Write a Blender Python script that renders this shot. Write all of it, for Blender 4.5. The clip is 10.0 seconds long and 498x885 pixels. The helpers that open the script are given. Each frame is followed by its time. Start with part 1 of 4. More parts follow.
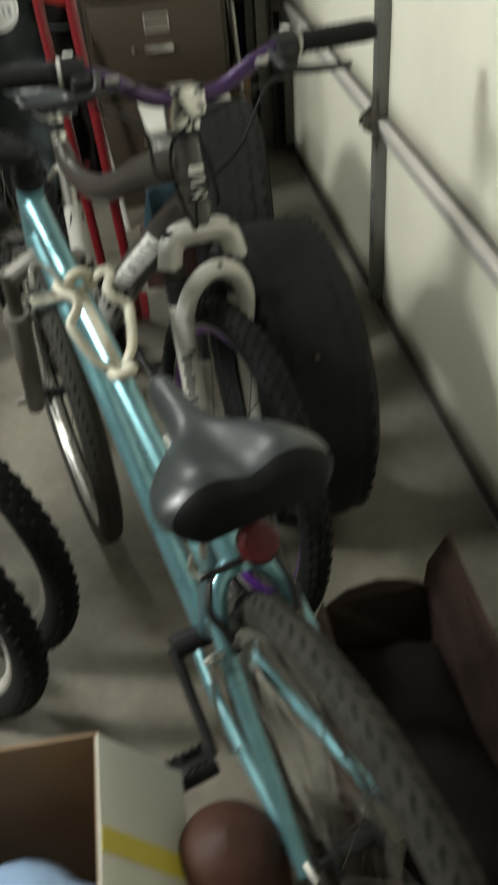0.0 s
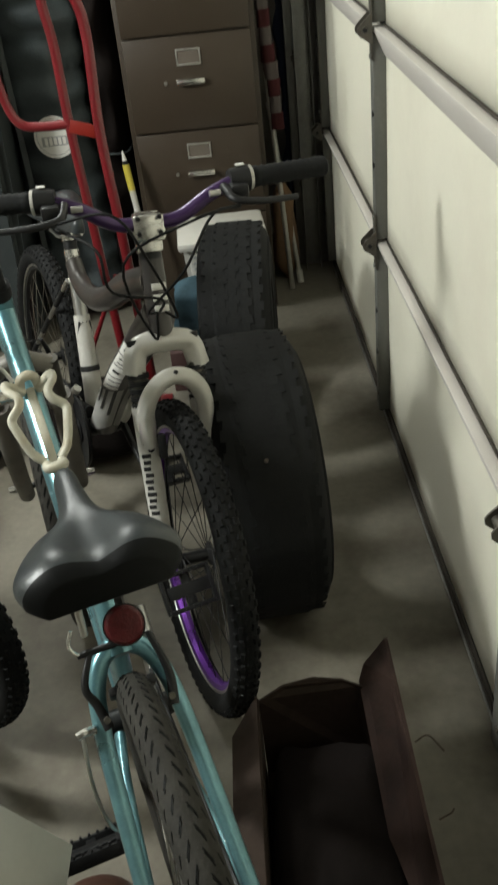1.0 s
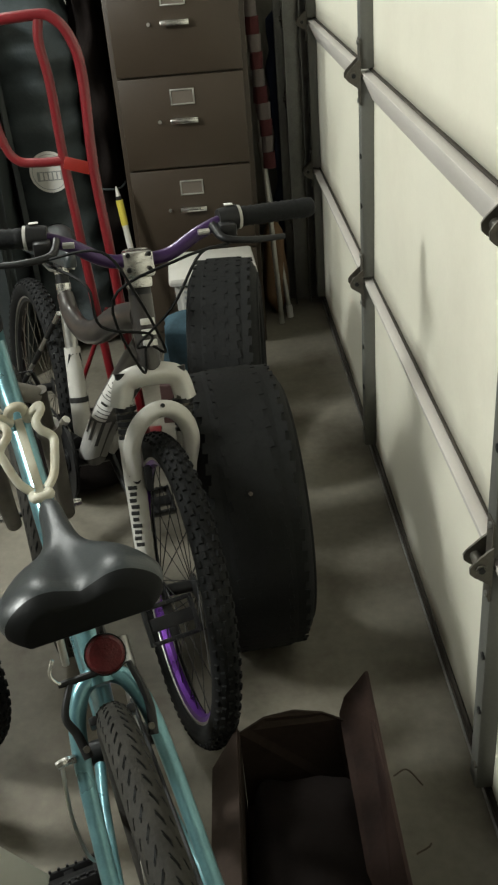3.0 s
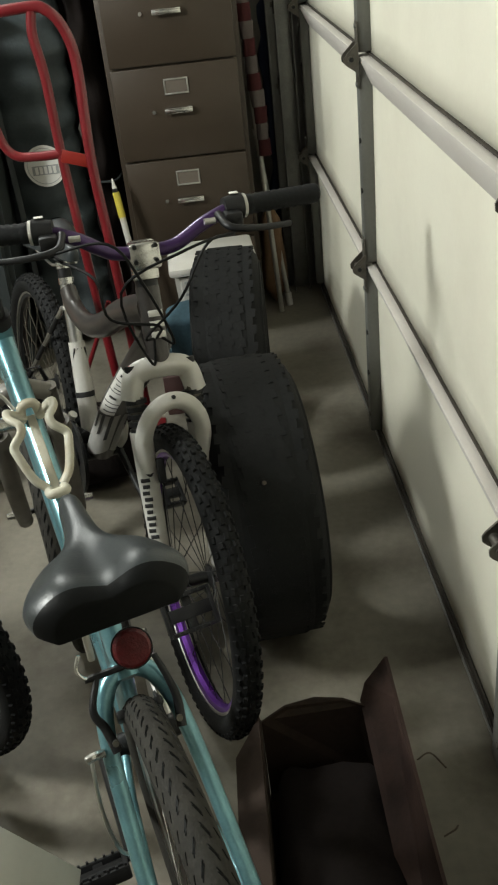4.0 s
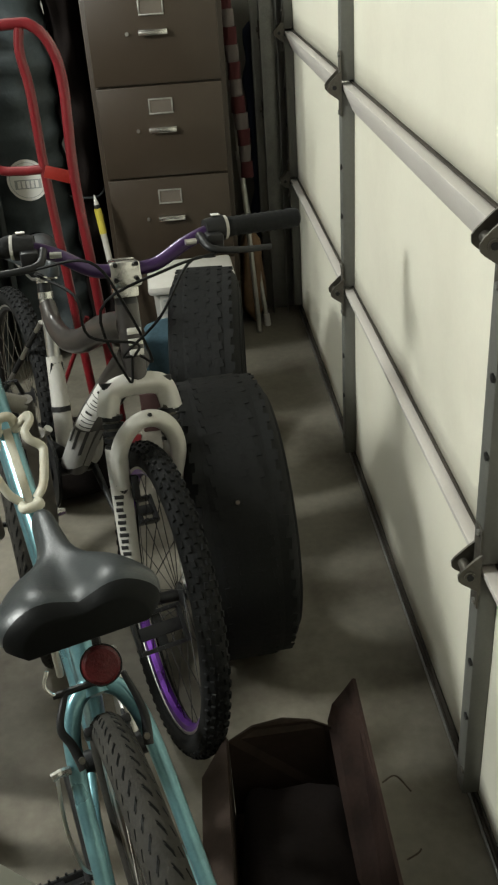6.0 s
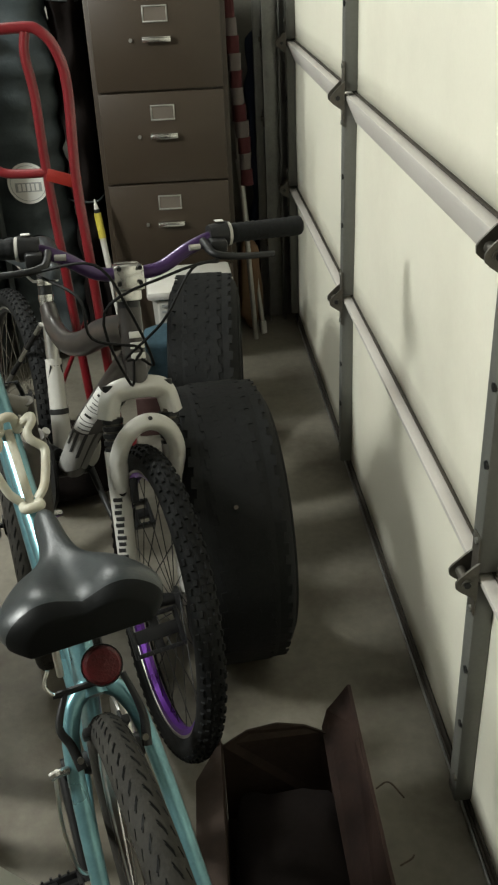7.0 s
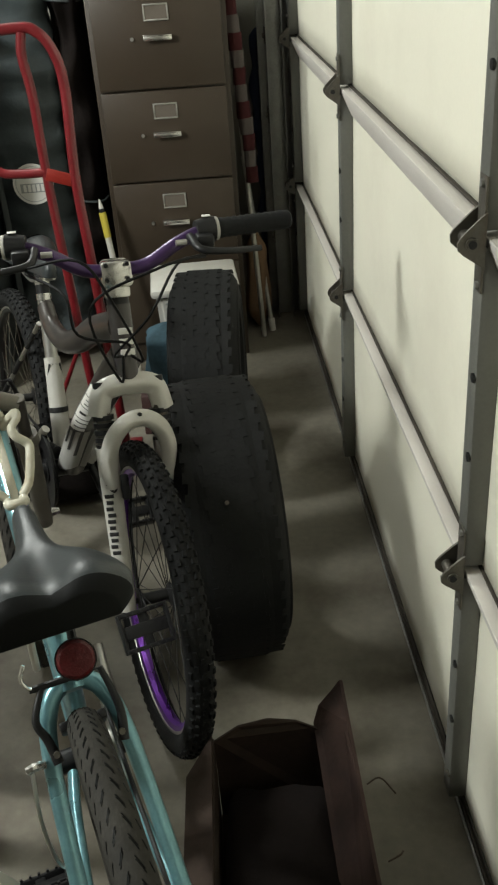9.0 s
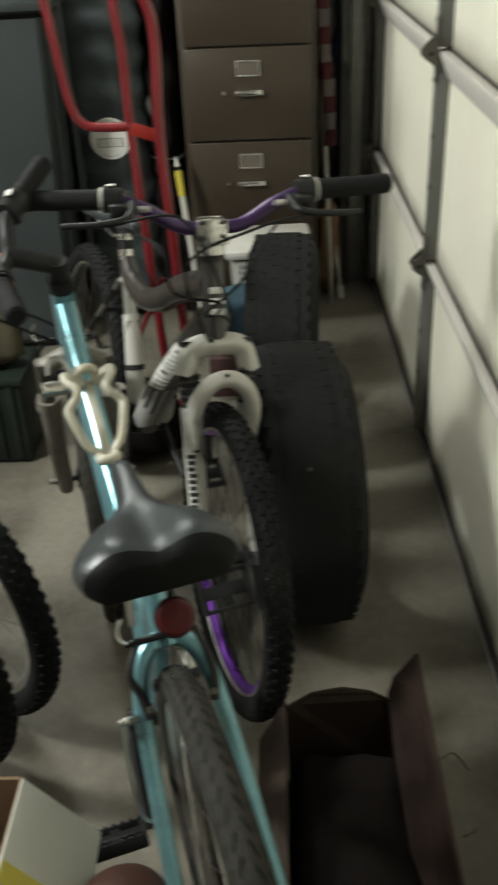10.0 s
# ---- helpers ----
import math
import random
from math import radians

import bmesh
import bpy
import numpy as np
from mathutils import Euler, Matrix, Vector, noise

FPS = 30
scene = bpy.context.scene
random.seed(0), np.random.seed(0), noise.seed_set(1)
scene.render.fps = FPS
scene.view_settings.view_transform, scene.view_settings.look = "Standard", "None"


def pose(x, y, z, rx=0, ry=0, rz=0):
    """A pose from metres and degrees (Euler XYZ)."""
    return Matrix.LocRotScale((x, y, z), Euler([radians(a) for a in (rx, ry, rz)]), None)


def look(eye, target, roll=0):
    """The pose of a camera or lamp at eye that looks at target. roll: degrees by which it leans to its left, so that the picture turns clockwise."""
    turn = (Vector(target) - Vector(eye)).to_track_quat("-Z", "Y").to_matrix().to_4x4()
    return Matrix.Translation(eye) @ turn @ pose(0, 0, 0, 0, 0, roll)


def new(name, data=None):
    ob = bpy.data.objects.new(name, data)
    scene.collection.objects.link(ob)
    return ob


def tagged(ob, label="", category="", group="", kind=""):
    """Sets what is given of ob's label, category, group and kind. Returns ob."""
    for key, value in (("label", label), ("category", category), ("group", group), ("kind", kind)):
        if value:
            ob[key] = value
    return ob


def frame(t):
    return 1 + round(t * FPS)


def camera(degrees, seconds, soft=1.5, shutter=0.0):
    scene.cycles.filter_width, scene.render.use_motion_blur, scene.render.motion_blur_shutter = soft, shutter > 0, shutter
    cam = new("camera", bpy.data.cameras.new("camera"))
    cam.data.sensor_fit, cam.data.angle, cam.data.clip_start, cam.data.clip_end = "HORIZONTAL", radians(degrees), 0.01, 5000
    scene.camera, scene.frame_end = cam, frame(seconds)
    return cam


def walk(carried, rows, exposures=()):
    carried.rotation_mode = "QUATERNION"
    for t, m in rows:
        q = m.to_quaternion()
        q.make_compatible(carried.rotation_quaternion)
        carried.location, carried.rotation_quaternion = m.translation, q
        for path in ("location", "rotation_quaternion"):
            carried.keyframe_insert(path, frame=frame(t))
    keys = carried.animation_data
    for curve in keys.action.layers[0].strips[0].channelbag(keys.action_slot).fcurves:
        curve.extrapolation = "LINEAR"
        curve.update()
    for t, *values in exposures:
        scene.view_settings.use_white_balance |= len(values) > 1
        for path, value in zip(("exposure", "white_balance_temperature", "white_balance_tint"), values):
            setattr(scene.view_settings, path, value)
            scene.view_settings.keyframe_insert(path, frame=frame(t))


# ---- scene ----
cam = camera(30.5, 10.0, soft=2.2, shutter=0.5)
PATH = [
    (0, (-0.582, 0.306, 1.415), (-0.427, 1.846, 0.147), -4.8),
    (0.2, (-0.5, 0.267, 1.431), (-0.396, 1.898, 0.277), -5.1),
    (0.5, (-0.375, 0.222, 1.436), (-0.419, 1.873, 0.309), -6.2),
    (1, (-0.314, 0.194, 1.449), (-0.355, 1.883, 0.38), -6.3),
    (1.5, (-0.292, 0.182, 1.456), (-0.343, 1.919, 0.467), -5.0),
    (2, (-0.292, 0.174, 1.459), (-0.322, 1.903, 0.455), -4.4),
    (2.5, (-0.292, 0.171, 1.464), (-0.313, 1.9, 0.46), -4.3),
    (4, (-0.332, 0.178, 1.464), (-0.341, 1.891, 0.432), -6.7),
    (4.5, (-0.326, 0.17, 1.467), (-0.302, 1.904, 0.47), -5.7),
    (5, (-0.328, 0.169, 1.468), (-0.31, 1.905, 0.476), -5.2),
    (5.5, (-0.326, 0.173, 1.471), (-0.294, 1.901, 0.464), -5.0),
    (7, (-0.351, 0.161, 1.473), (-0.277, 1.898, 0.485), -2.7),
    (7.5, (-0.337, 0.161, 1.47), (-0.257, 1.891, 0.47), -3.2),
    (8, (-0.307, 0.16, 1.465), (-0.222, 1.912, 0.505), -2.4),
    (8.5, (-0.276, 0.168, 1.457), (-0.231, 1.901, 0.46), -4.4),
    (9, (-0.284, 0.157, 1.46), (-0.267, 1.897, 0.474), -4.2),
    (9.5, (-0.296, 0.15, 1.463), (-0.272, 1.88, 0.459), -3.7),
    (9.8, (-0.326, 0.162, 1.462), (-0.332, 1.864, 0.412), -3.0),
    (10, (-0.372, 0.171, 1.452), (-0.443, 1.876, 0.409), -2.7),
]
walk(cam, [(t, look(eye, target, roll)) for t, eye, target, roll in PATH])

# ---- light ----
scene.view_settings.exposure = 0.0
world = bpy.data.worlds.new("night")
world.use_nodes = True
world.node_tree.nodes["Background"].inputs[0].default_value = (0.02, 0.02, 0.025, 1)
world.node_tree.nodes["Background"].inputs[1].default_value = 0.05
scene.world = world


LAMPS = ((-2.6, 1.25, 2.33, 285), (-1.45, 3.25, 2.33, 72))
for lx, ly, lz, watts in LAMPS:
    bulb = bpy.data.lights.new("ceiling_lamp_light", "POINT")
    bulb.energy, bulb.shadow_soft_size, bulb.color = watts, 0.25, (0.96, 1.0, 0.955)
    new("ceiling_lamp_light", bulb).location = (lx, ly, lz)

# ---- materials ----


def mat(name, colour, rough=0.5, metal=0.0, vary=0.12, scale=8.0, fine=90.0, bump=0.15, coat=0.0, dirt=None, dirt_amount=0.0, dirt_scale=3.0, spec=0.5):
    m = bpy.data.materials.new(name)
    m.use_nodes = True
    nt = m.node_tree
    p = nt.nodes["Principled BSDF"]
    tc = nt.nodes.new("ShaderNodeTexCoord")
    n1 = nt.nodes.new("ShaderNodeTexNoise")
    n1.inputs["Scale"].default_value, n1.inputs["Detail"].default_value = scale, 6
    n2 = nt.nodes.new("ShaderNodeTexNoise")
    n2.inputs["Scale"].default_value, n2.inputs["Detail"].default_value = fine, 4
    for n in (n1, n2):
        nt.links.new(tc.outputs["Object"], n.inputs["Vector"])
    mixf = nt.nodes.new("ShaderNodeMath")
    mixf.operation = "MULTIPLY_ADD"
    nt.links.new(n1.outputs[0], mixf.inputs[0])
    mixf.inputs[1].default_value = 0.65
    sc = nt.nodes.new("ShaderNodeMath")
    sc.operation = "MULTIPLY"
    sc.inputs[1].default_value = 0.35
    nt.links.new(n2.outputs[0], sc.inputs[0])
    nt.links.new(sc.outputs[0], mixf.inputs[2])
    ramp = nt.nodes.new("ShaderNodeValToRGB")
    e = ramp.color_ramp.elements
    e[0].position, e[1].position = 0.3, 0.7
    e[0].color = (*[max(0, c * (1 - vary)) for c in colour], 1)
    e[1].color = (*[min(1, c * (1 + vary)) for c in colour], 1)
    nt.links.new(mixf.outputs[0], ramp.inputs[0])
    out = ramp.outputs[0]
    if dirt:
        n3 = nt.nodes.new("ShaderNodeTexNoise")
        n3.inputs["Scale"].default_value, n3.inputs["Detail"].default_value, n3.inputs["Roughness"].default_value = dirt_scale, 8, 0.65
        nt.links.new(tc.outputs["Object"], n3.inputs["Vector"])
        r3 = nt.nodes.new("ShaderNodeValToRGB")
        r3.color_ramp.elements[0].position, r3.color_ramp.elements[1].position = 0.48, 0.72
        r3.color_ramp.elements[1].color = (dirt_amount, dirt_amount, dirt_amount, 1)
        nt.links.new(n3.outputs[0], r3.inputs[0])
        mx = nt.nodes.new("ShaderNodeMix")
        mx.data_type = "RGBA"
        nt.links.new(r3.outputs[0], mx.inputs[0])
        nt.links.new(out, mx.inputs[6])
        mx.inputs[7].default_value = (*dirt, 1)
        out = mx.outputs[2]
    nt.links.new(out, p.inputs["Base Color"])
    rr = nt.nodes.new("ShaderNodeMapRange")
    rr.inputs["To Min"].default_value, rr.inputs["To Max"].default_value = max(0.03, rough - 0.1), min(1, rough + 0.1)
    nt.links.new(n1.outputs[0], rr.inputs[0])
    nt.links.new(rr.outputs[0], p.inputs["Roughness"])
    p.inputs["Metallic"].default_value = metal
    p.inputs["Specular IOR Level"].default_value = spec
    p.inputs["Coat Weight"].default_value = coat
    p.inputs["Coat Roughness"].default_value = 0.12
    if bump:
        b = nt.nodes.new("ShaderNodeBump")
        b.inputs["Strength"].default_value, b.inputs["Distance"].default_value = bump, 0.002
        nt.links.new(n2.outputs[0], b.inputs["Height"])
        nt.links.new(b.outputs[0], p.inputs["Normal"])
    return m


CONCRETE = mat("concrete", (0.180, 0.165, 0.131), 0.62, 0, 0.26, 2.6, 45, 0.35, 0, (0.066, 0.052, 0.034), 0.9, 2.4, spec=0.35)
DOOR_PAINT = mat("door_paint", (0.745, 0.722, 0.608), 0.45, 0, 0.03, 3, 120, 0.05, 0, (0.55, 0.52, 0.42), 0.35, 2.0)
STILE_STEEL = mat("stile_steel", (0.145, 0.145, 0.13), 0.5, 0.3, 0.12, 6, 150, 0.1)
RAIL_PAINT = mat("rail_paint", (0.53, 0.50, 0.465), 0.5, 0.0, 0.05, 5, 150, 0.1, 0, (0.46, 0.43, 0.38), 0.35, 4)
GALVANISED = mat("galvanised", (0.35, 0.35, 0.33), 0.45, 0.8, 0.18, 25, 200, 0.1)
HINGE_STEEL = mat("hinge_steel", (0.12, 0.112, 0.095), 0.45, 0.6, 0.25, 30, 200, 0.2, 0, (0.1, 0.07, 0.05), 0.6, 40)
RUBBER_SEAL = mat("rubber_seal", (0.042, 0.036, 0.029), 0.75, 0, 0.3, 10, 120, 0.3, 0, (0.070, 0.058, 0.044), 0.7, 7, spec=0.25)
CABINET = mat("cabinet_enamel", (0.043, 0.0315, 0.0215), 0.42, 0.0, 0.06, 4, 160, 0.06, 0.1, (0.040, 0.031, 0.024), 0.35, 5, spec=0.3)
CHROME = mat("chrome", (0.72, 0.71, 0.68), 0.22, 1.0, 0.08, 20, 120, 0.03)
SILVER = mat("brushed_alloy", (0.55, 0.54, 0.51), 0.38, 1.0, 0.12, 30, 250, 0.08)
LABEL_CARD = mat("label_card", (0.115, 0.095, 0.075), 0.7)
TYRE = mat("tyre_rubber", (0.0105, 0.0108, 0.011), 0.7, 0, 0.35, 14, 200, 0.35, 0, (0.019, 0.0185, 0.017), 0.5, 6, spec=0.13)
ROAD_TYRE = mat("dusty_tyre_rubber", (0.034, 0.032, 0.028), 0.75, 0, 0.3, 16, 180, 0.35, 0, (0.062, 0.057, 0.049), 0.6, 9, spec=0.15)
CAR_TYRE = mat("car_tyre_rubber", (0.0118, 0.0122, 0.0122), 0.7, 0, 0.3, 9, 160, 0.35, 0, (0.0175, 0.017, 0.0155), 0.5, 5, spec=0.13)
TEAL = mat("teal_metallic_paint", (0.165, 0.350, 0.395), 0.30, 0.65, 0.14, 14, 260, 0.08, 0.7, (0.075, 0.165, 0.19), 0.5, 22)
CHARCOAL = mat("charcoal_paint", (0.043, 0.037, 0.034), 0.36, 0.3, 0.1, 10, 200, 0.04, 0.4)
WHITE_PAINT = mat("white_paint", (0.52, 0.505, 0.465), 0.35, 0, 0.04, 12, 160, 0.04, 0.4, (0.4, 0.37, 0.3), 0.4, 18)
PURPLE = mat("purple_anodised", (0.14, 0.03, 0.32), 0.3, 0.6, 0.1, 14, 160, 0.04, 0.3)
PURPLE_DARK = mat("dark_purple_paint", (0.046, 0.019, 0.082), 0.33, 0.4, 0.1, 14, 160, 0.04, 0.3)
BLACK_PLASTIC = mat("black_plastic", (0.012, 0.012, 0.0125), 0.42, 0, 0.2, 20, 200, 0.15, spec=0.32)
GRIP = mat("rubber_grip", (0.011, 0.0115, 0.012), 0.7, 0, 0.2, 30, 160, 0.5, spec=0.18)
VINYL = mat("saddle_vinyl", (0.024, 0.029, 0.031), 0.37, 0, 0.15, 12, 260, 0.16, 0.0)
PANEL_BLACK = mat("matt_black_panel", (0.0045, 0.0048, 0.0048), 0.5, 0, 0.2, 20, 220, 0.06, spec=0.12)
REFLECTOR = mat("red_reflector", (0.085, 0.006, 0.008), 0.4, 0, 0.3, 90, 300, 0.6, 0.0, spec=0.3)
AMBER = mat("orange_plastic", (0.75, 0.16, 0.03), 0.35, 0, 0.1)
CAGE = mat("cream_plastic", (0.52, 0.50, 0.41), 0.45, 0, 0.08, 14, 160, 0.08, 0, (0.35, 0.27, 0.15), 0.6, 22)
GREY_FORK = mat("grey_fork_paint", (0.20, 0.185, 0.16), 0.5, 0.1, 0.12, 12, 160, 0.08, 0, (0.07, 0.06, 0.05), 0.5, 20)
KHAKI = mat("khaki_canvas", (0.10, 0.088, 0.058), 0.85, 0, 0.2, 9, 140, 0.35, spec=0.2)
CRATE_GREEN = mat("dark_green_plastic", (0.018, 0.026, 0.021), 0.5, 0, 0.15, 8, 140, 0.12, spec=0.3)
CABLE = mat("cable_housing", (0.006, 0.006, 0.006), 0.5, 0, 0.1, spec=0.15)
RED = mat("red_enamel", (0.17, 0.008, 0.013), 0.32, 0.1, 0.12, 8, 160, 0.05, 0.5, (0.16, 0.02, 0.02), 0.5, 20)
ORANGE_RED = mat("worn_red_enamel", (0.27, 0.020, 0.013), 0.4, 0.1, 0.12, 8, 160, 0.05, 0.2)
CARDBOARD = mat("cardboard", (0.22, 0.15, 0.095), 0.85, 0, 0.12, 7, 120, 0.2, 0, (0.2, 0.13, 0.08), 0.5, 5, spec=0.2)
OLD_BOARD = mat("dark_stained_board", (0.034, 0.023, 0.0175), 0.8, 0, 0.25, 7, 90, 0.3, 0, (0.013, 0.009, 0.008), 0.8, 6, spec=0.15)
BOX_BROWN = mat("reddish_cardboard", (0.034, 0.020, 0.016), 0.8, 0, 0.3, 9, 110, 0.3, 0, (0.012, 0.008, 0.008), 0.8, 11, spec=0.15)
# near-black cloth; also the colour of the filler in the shaded gap by the cabinet
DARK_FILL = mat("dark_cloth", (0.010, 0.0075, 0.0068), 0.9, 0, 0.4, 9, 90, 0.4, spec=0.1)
PAPER_WHITE = mat("white_card", (0.46, 0.45, 0.39), 0.7, 0, 0.05, 8, 120, 0.08)
YELLOW = mat("yellow_tape", (0.50, 0.41, 0.05), 0.5, 0, 0.06)
BLUE_BAG = mat("pale_blue_plastic", (0.25, 0.36, 0.52), 0.3, 0, 0.15, 14, 60, 0.4)
SLATE = mat("slate_fabric", (0.050, 0.062, 0.067), 0.55, 0, 0.2, 7, 110, 0.35, 0, (0.090, 0.108, 0.114), 0.5, 4, spec=0.3)
SLATE_DARK = mat("dark_grey_plastic", (0.040, 0.047, 0.048), 0.5, 0, 0.15, 5, 120, 0.15, spec=0.3)
STICKER = mat("white_sticker", (0.66, 0.65, 0.61), 0.5, 0, 0.06)
GREY_DECAL = mat("grey_decal", (0.33, 0.325, 0.31), 0.4, 0, 0.06)
STICKER_INK = mat("grey_ink", (0.30, 0.31, 0.30), 0.6)
BLACK_INK = mat("black_ink", (0.015, 0.015, 0.015), 0.5)
FLAG_RED = mat("red_cloth", (0.058, 0.015, 0.016), 0.85, 0, 0.2, 10, 200, 0.3, spec=0.2)
FLAG_WHITE = mat("off_white_cloth", (0.115, 0.098, 0.092), 0.85, 0, 0.15, 10, 200, 0.3, spec=0.2)
NAVY = mat("navy_cloth", (0.016, 0.021, 0.040), 0.85, 0, 0.3, 8, 120, 0.35, spec=0.15)
ALU_POLE = mat("aluminium_pole", (0.50, 0.49, 0.45), 0.4, 0.6, 0.15, 20, 120, 0.1)
BROWN_BAG = mat("brown_paper", (0.21, 0.13, 0.075), 0.85, 0, 0.2, 6, 60, 0.5, spec=0.2)
RUST_BALL = mat("brown_leather", (0.045, 0.017, 0.010), 0.6, 0, 0.3, 8, 80, 0.4, spec=0.3)
BLUE_CLOTH = mat("teal_blue_cloth", (0.045, 0.085, 0.11), 0.85, 0, 0.3, 9, 90, 0.4, spec=0.2)
MAROON = mat("maroon_box", (0.055, 0.024, 0.021), 0.7, 0, 0.15)
WALL_PAINT = mat("wall_plaster", (0.27, 0.26, 0.225), 0.85, 0, 0.1, 1.5, 60, 0.3, 0, (0.25, 0.23, 0.19), 0.5, 1.2, spec=0.2)
CEILING_PAINT = mat("ceiling_plaster", (0.33, 0.32, 0.29), 0.9, 0, 0.06, 2, 80, 0.3)
TWIG = mat("twig", (0.05, 0.035, 0.022), 0.9)
LAMP_GLASS = bpy.data.materials.new("lamp_glass")
LAMP_GLASS.use_nodes = True
LAMP_GLASS.node_tree.nodes["Principled BSDF"].inputs["Emission Color"].default_value = (1, 0.93, 0.75, 1)
LAMP_GLASS.node_tree.nodes["Principled BSDF"].inputs["Emission Strength"].default_value = 6


# ---- building blocks ----


def V(*a):
    return Vector(a)


def mesh_of(name, bm, material, smooth=40):
    bmesh.ops.recalc_face_normals(bm, faces=bm.faces)
    me = bpy.data.meshes.new(name)
    bm.to_mesh(me)
    bm.free()
    me.materials.append(material)
    if smooth:
        me.shade_smooth()
        me.set_sharp_from_angle(angle=radians(smooth))
    return me


def part(name, bm, material, parent, label="", smooth=40):
    ob = new(name, mesh_of(name, bm, material, smooth))
    ob.parent = parent
    if label:
        tagged(ob, label)
    return ob


def thing(name, place, yaw, label, category, group="", kind=""):
    ob = new(name)
    ob.matrix_world = pose(*place, 0, 0, yaw)
    ob.empty_display_size = 0.1
    return tagged(ob, label, category, group, kind)


def solid(name, bm, material, label, category="", kind="", smooth=40, group=""):
    return tagged(new(name, mesh_of(name, bm, material, smooth)), label, category, group, kind)


def add_box(bm, lo, hi, bevel=0.0, m=None):
    made = bmesh.ops.create_cube(bm, size=1)["verts"]
    mid = [(a + b) / 2 for a, b in zip(lo, hi)]
    bmesh.ops.scale(bm, vec=[b - a for a, b in zip(lo, hi)], verts=made)
    bmesh.ops.translate(bm, vec=mid, verts=made)
    if m is not None:
        bmesh.ops.transform(bm, matrix=m, verts=made)
    if bevel:
        edges = list({e for v in made for e in v.link_edges})
        bmesh.ops.bevel(bm, geom=edges, offset=bevel, segments=2, affect="EDGES", profile=0.5)
    return bm


def box(lo, hi, bevel=0.0, m=None):
    return add_box(bmesh.new(), lo, hi, bevel, m)


def curve_points(pts, steps=6):
    """A smooth line through the points."""
    pts = [Vector(p) for p in pts]
    if len(pts) < 3:
        return pts
    ext = [2 * pts[0] - pts[1], *pts, 2 * pts[-1] - pts[-2]]
    out = []
    for i in range(1, len(ext) - 2):
        a, b, c, d = ext[i - 1:i + 3]
        for k in range(steps):
            t = k / steps
            out.append(0.5 * (2 * b + (c - a) * t + (2 * a - 5 * b + 4 * c - d) * t * t + (3 * b - a - 3 * c + d) * t ** 3))
    out.append(pts[-1])
    return out


def add_tube(bm, pts, r, segs=12, steps=6, smooth=True, flat=1.0, m=None, power=1.0):
    """A tube along a line; r is a number or one for each end."""
    line = curve_points(pts, steps) if smooth else [Vector(p) for p in pts]
    if m is not None:
        line = [m @ p for p in line]
    n = len(line)
    r0, r1 = r if isinstance(r, tuple) else (r, r)
    listed = r if isinstance(r, list) else None
    tang = [(line[min(i + 1, n - 1)] - line[max(i - 1, 0)]).normalized() for i in range(n)]
    side = tang[0].orthogonal().normalized()
    if flat != 1.0:
        side = tang[0].cross(V(0, 0, 1)).normalized()
    rings = []
    for i, (p, t) in enumerate(zip(line, tang)):
        side = (side - t * side.dot(t)).normalized()
        up = t.cross(side)
        rad = listed[i] if listed else r0 + (r1 - r0) * i / (n - 1)
        rings.append([bm.verts.new(p + rad * (math.copysign(abs(math.cos(a)) ** power, math.cos(a)) * side + flat * math.copysign(abs(math.sin(a)) ** power, math.sin(a)) * up)) for a in (2 * math.pi * (k + 0.5) / segs for k in range(segs))])
    for a, b in zip(rings, rings[1:]):
        for k in range(segs):
            bm.faces.new((a[k], a[(k + 1) % segs], b[(k + 1) % segs], b[k]))
    bm.faces.new(rings[0][::-1])
    bm.faces.new(rings[-1])
    return bm


def tube(pts, r, segs=12, steps=6, smooth=True, flat=1.0, m=None, power=1.0):
    return add_tube(bmesh.new(), pts, r, segs, steps, smooth, flat, m, power)


def wrap(pts, r, s0, s1, a0, a1, out, slant=0.0, off=0.0012, ns=6, na=8):
    """A patch lying round a tube: s along it, a round it from the direction out."""
    line = curve_points(pts, 12)
    n = len(line) - 1
    bm = bmesh.new()
    rows = []
    for i in range(ns + 1):
        row = []
        for k in range(na + 1):
            a = a0 + (a1 - a0) * k / na
            f = min(max(s0 + (s1 - s0) * i / ns + slant * a, 0.0), 0.9999) * n
            j = int(f)
            p = line[j].lerp(line[j + 1], f - j)
            t = (line[j + 1] - line[j]).normalized()
            o = (Vector(out) - t * t.dot(Vector(out))).normalized()
            row.append(bm.verts.new(p + (r + off) * (math.cos(a) * o + math.sin(a) * t.cross(o))))
        rows.append(row)
    for a, b in zip(rows, rows[1:]):
        for k in range(na):
            bm.faces.new((a[k], a[k + 1], b[k + 1], b[k]))
    return bm


def add_lathe(bm, profile, n=64, m=None, closed=True):
    """Turns a profile of (radius, x) round the x axis."""
    rings = []
    for k in range(n):
        a = 2 * math.pi * k / n
        ring = []
        for r, x in profile:
            p = V(x, r * math.cos(a), r * math.sin(a))
            ring.append(bm.verts.new(m @ p if m is not None else p))
        rings.append(ring)
    c = len(profile)
    for k in range(n):
        a, b = rings[k], rings[(k + 1) % n]
        for j in range(c if closed else c - 1):
            bm.faces.new((a[j], a[(j + 1) % c], b[(j + 1) % c], b[j]))
    return bm


def lathe(profile, n=64, m=None, closed=True):
    return add_lathe(bmesh.new(), profile, n, m, closed)


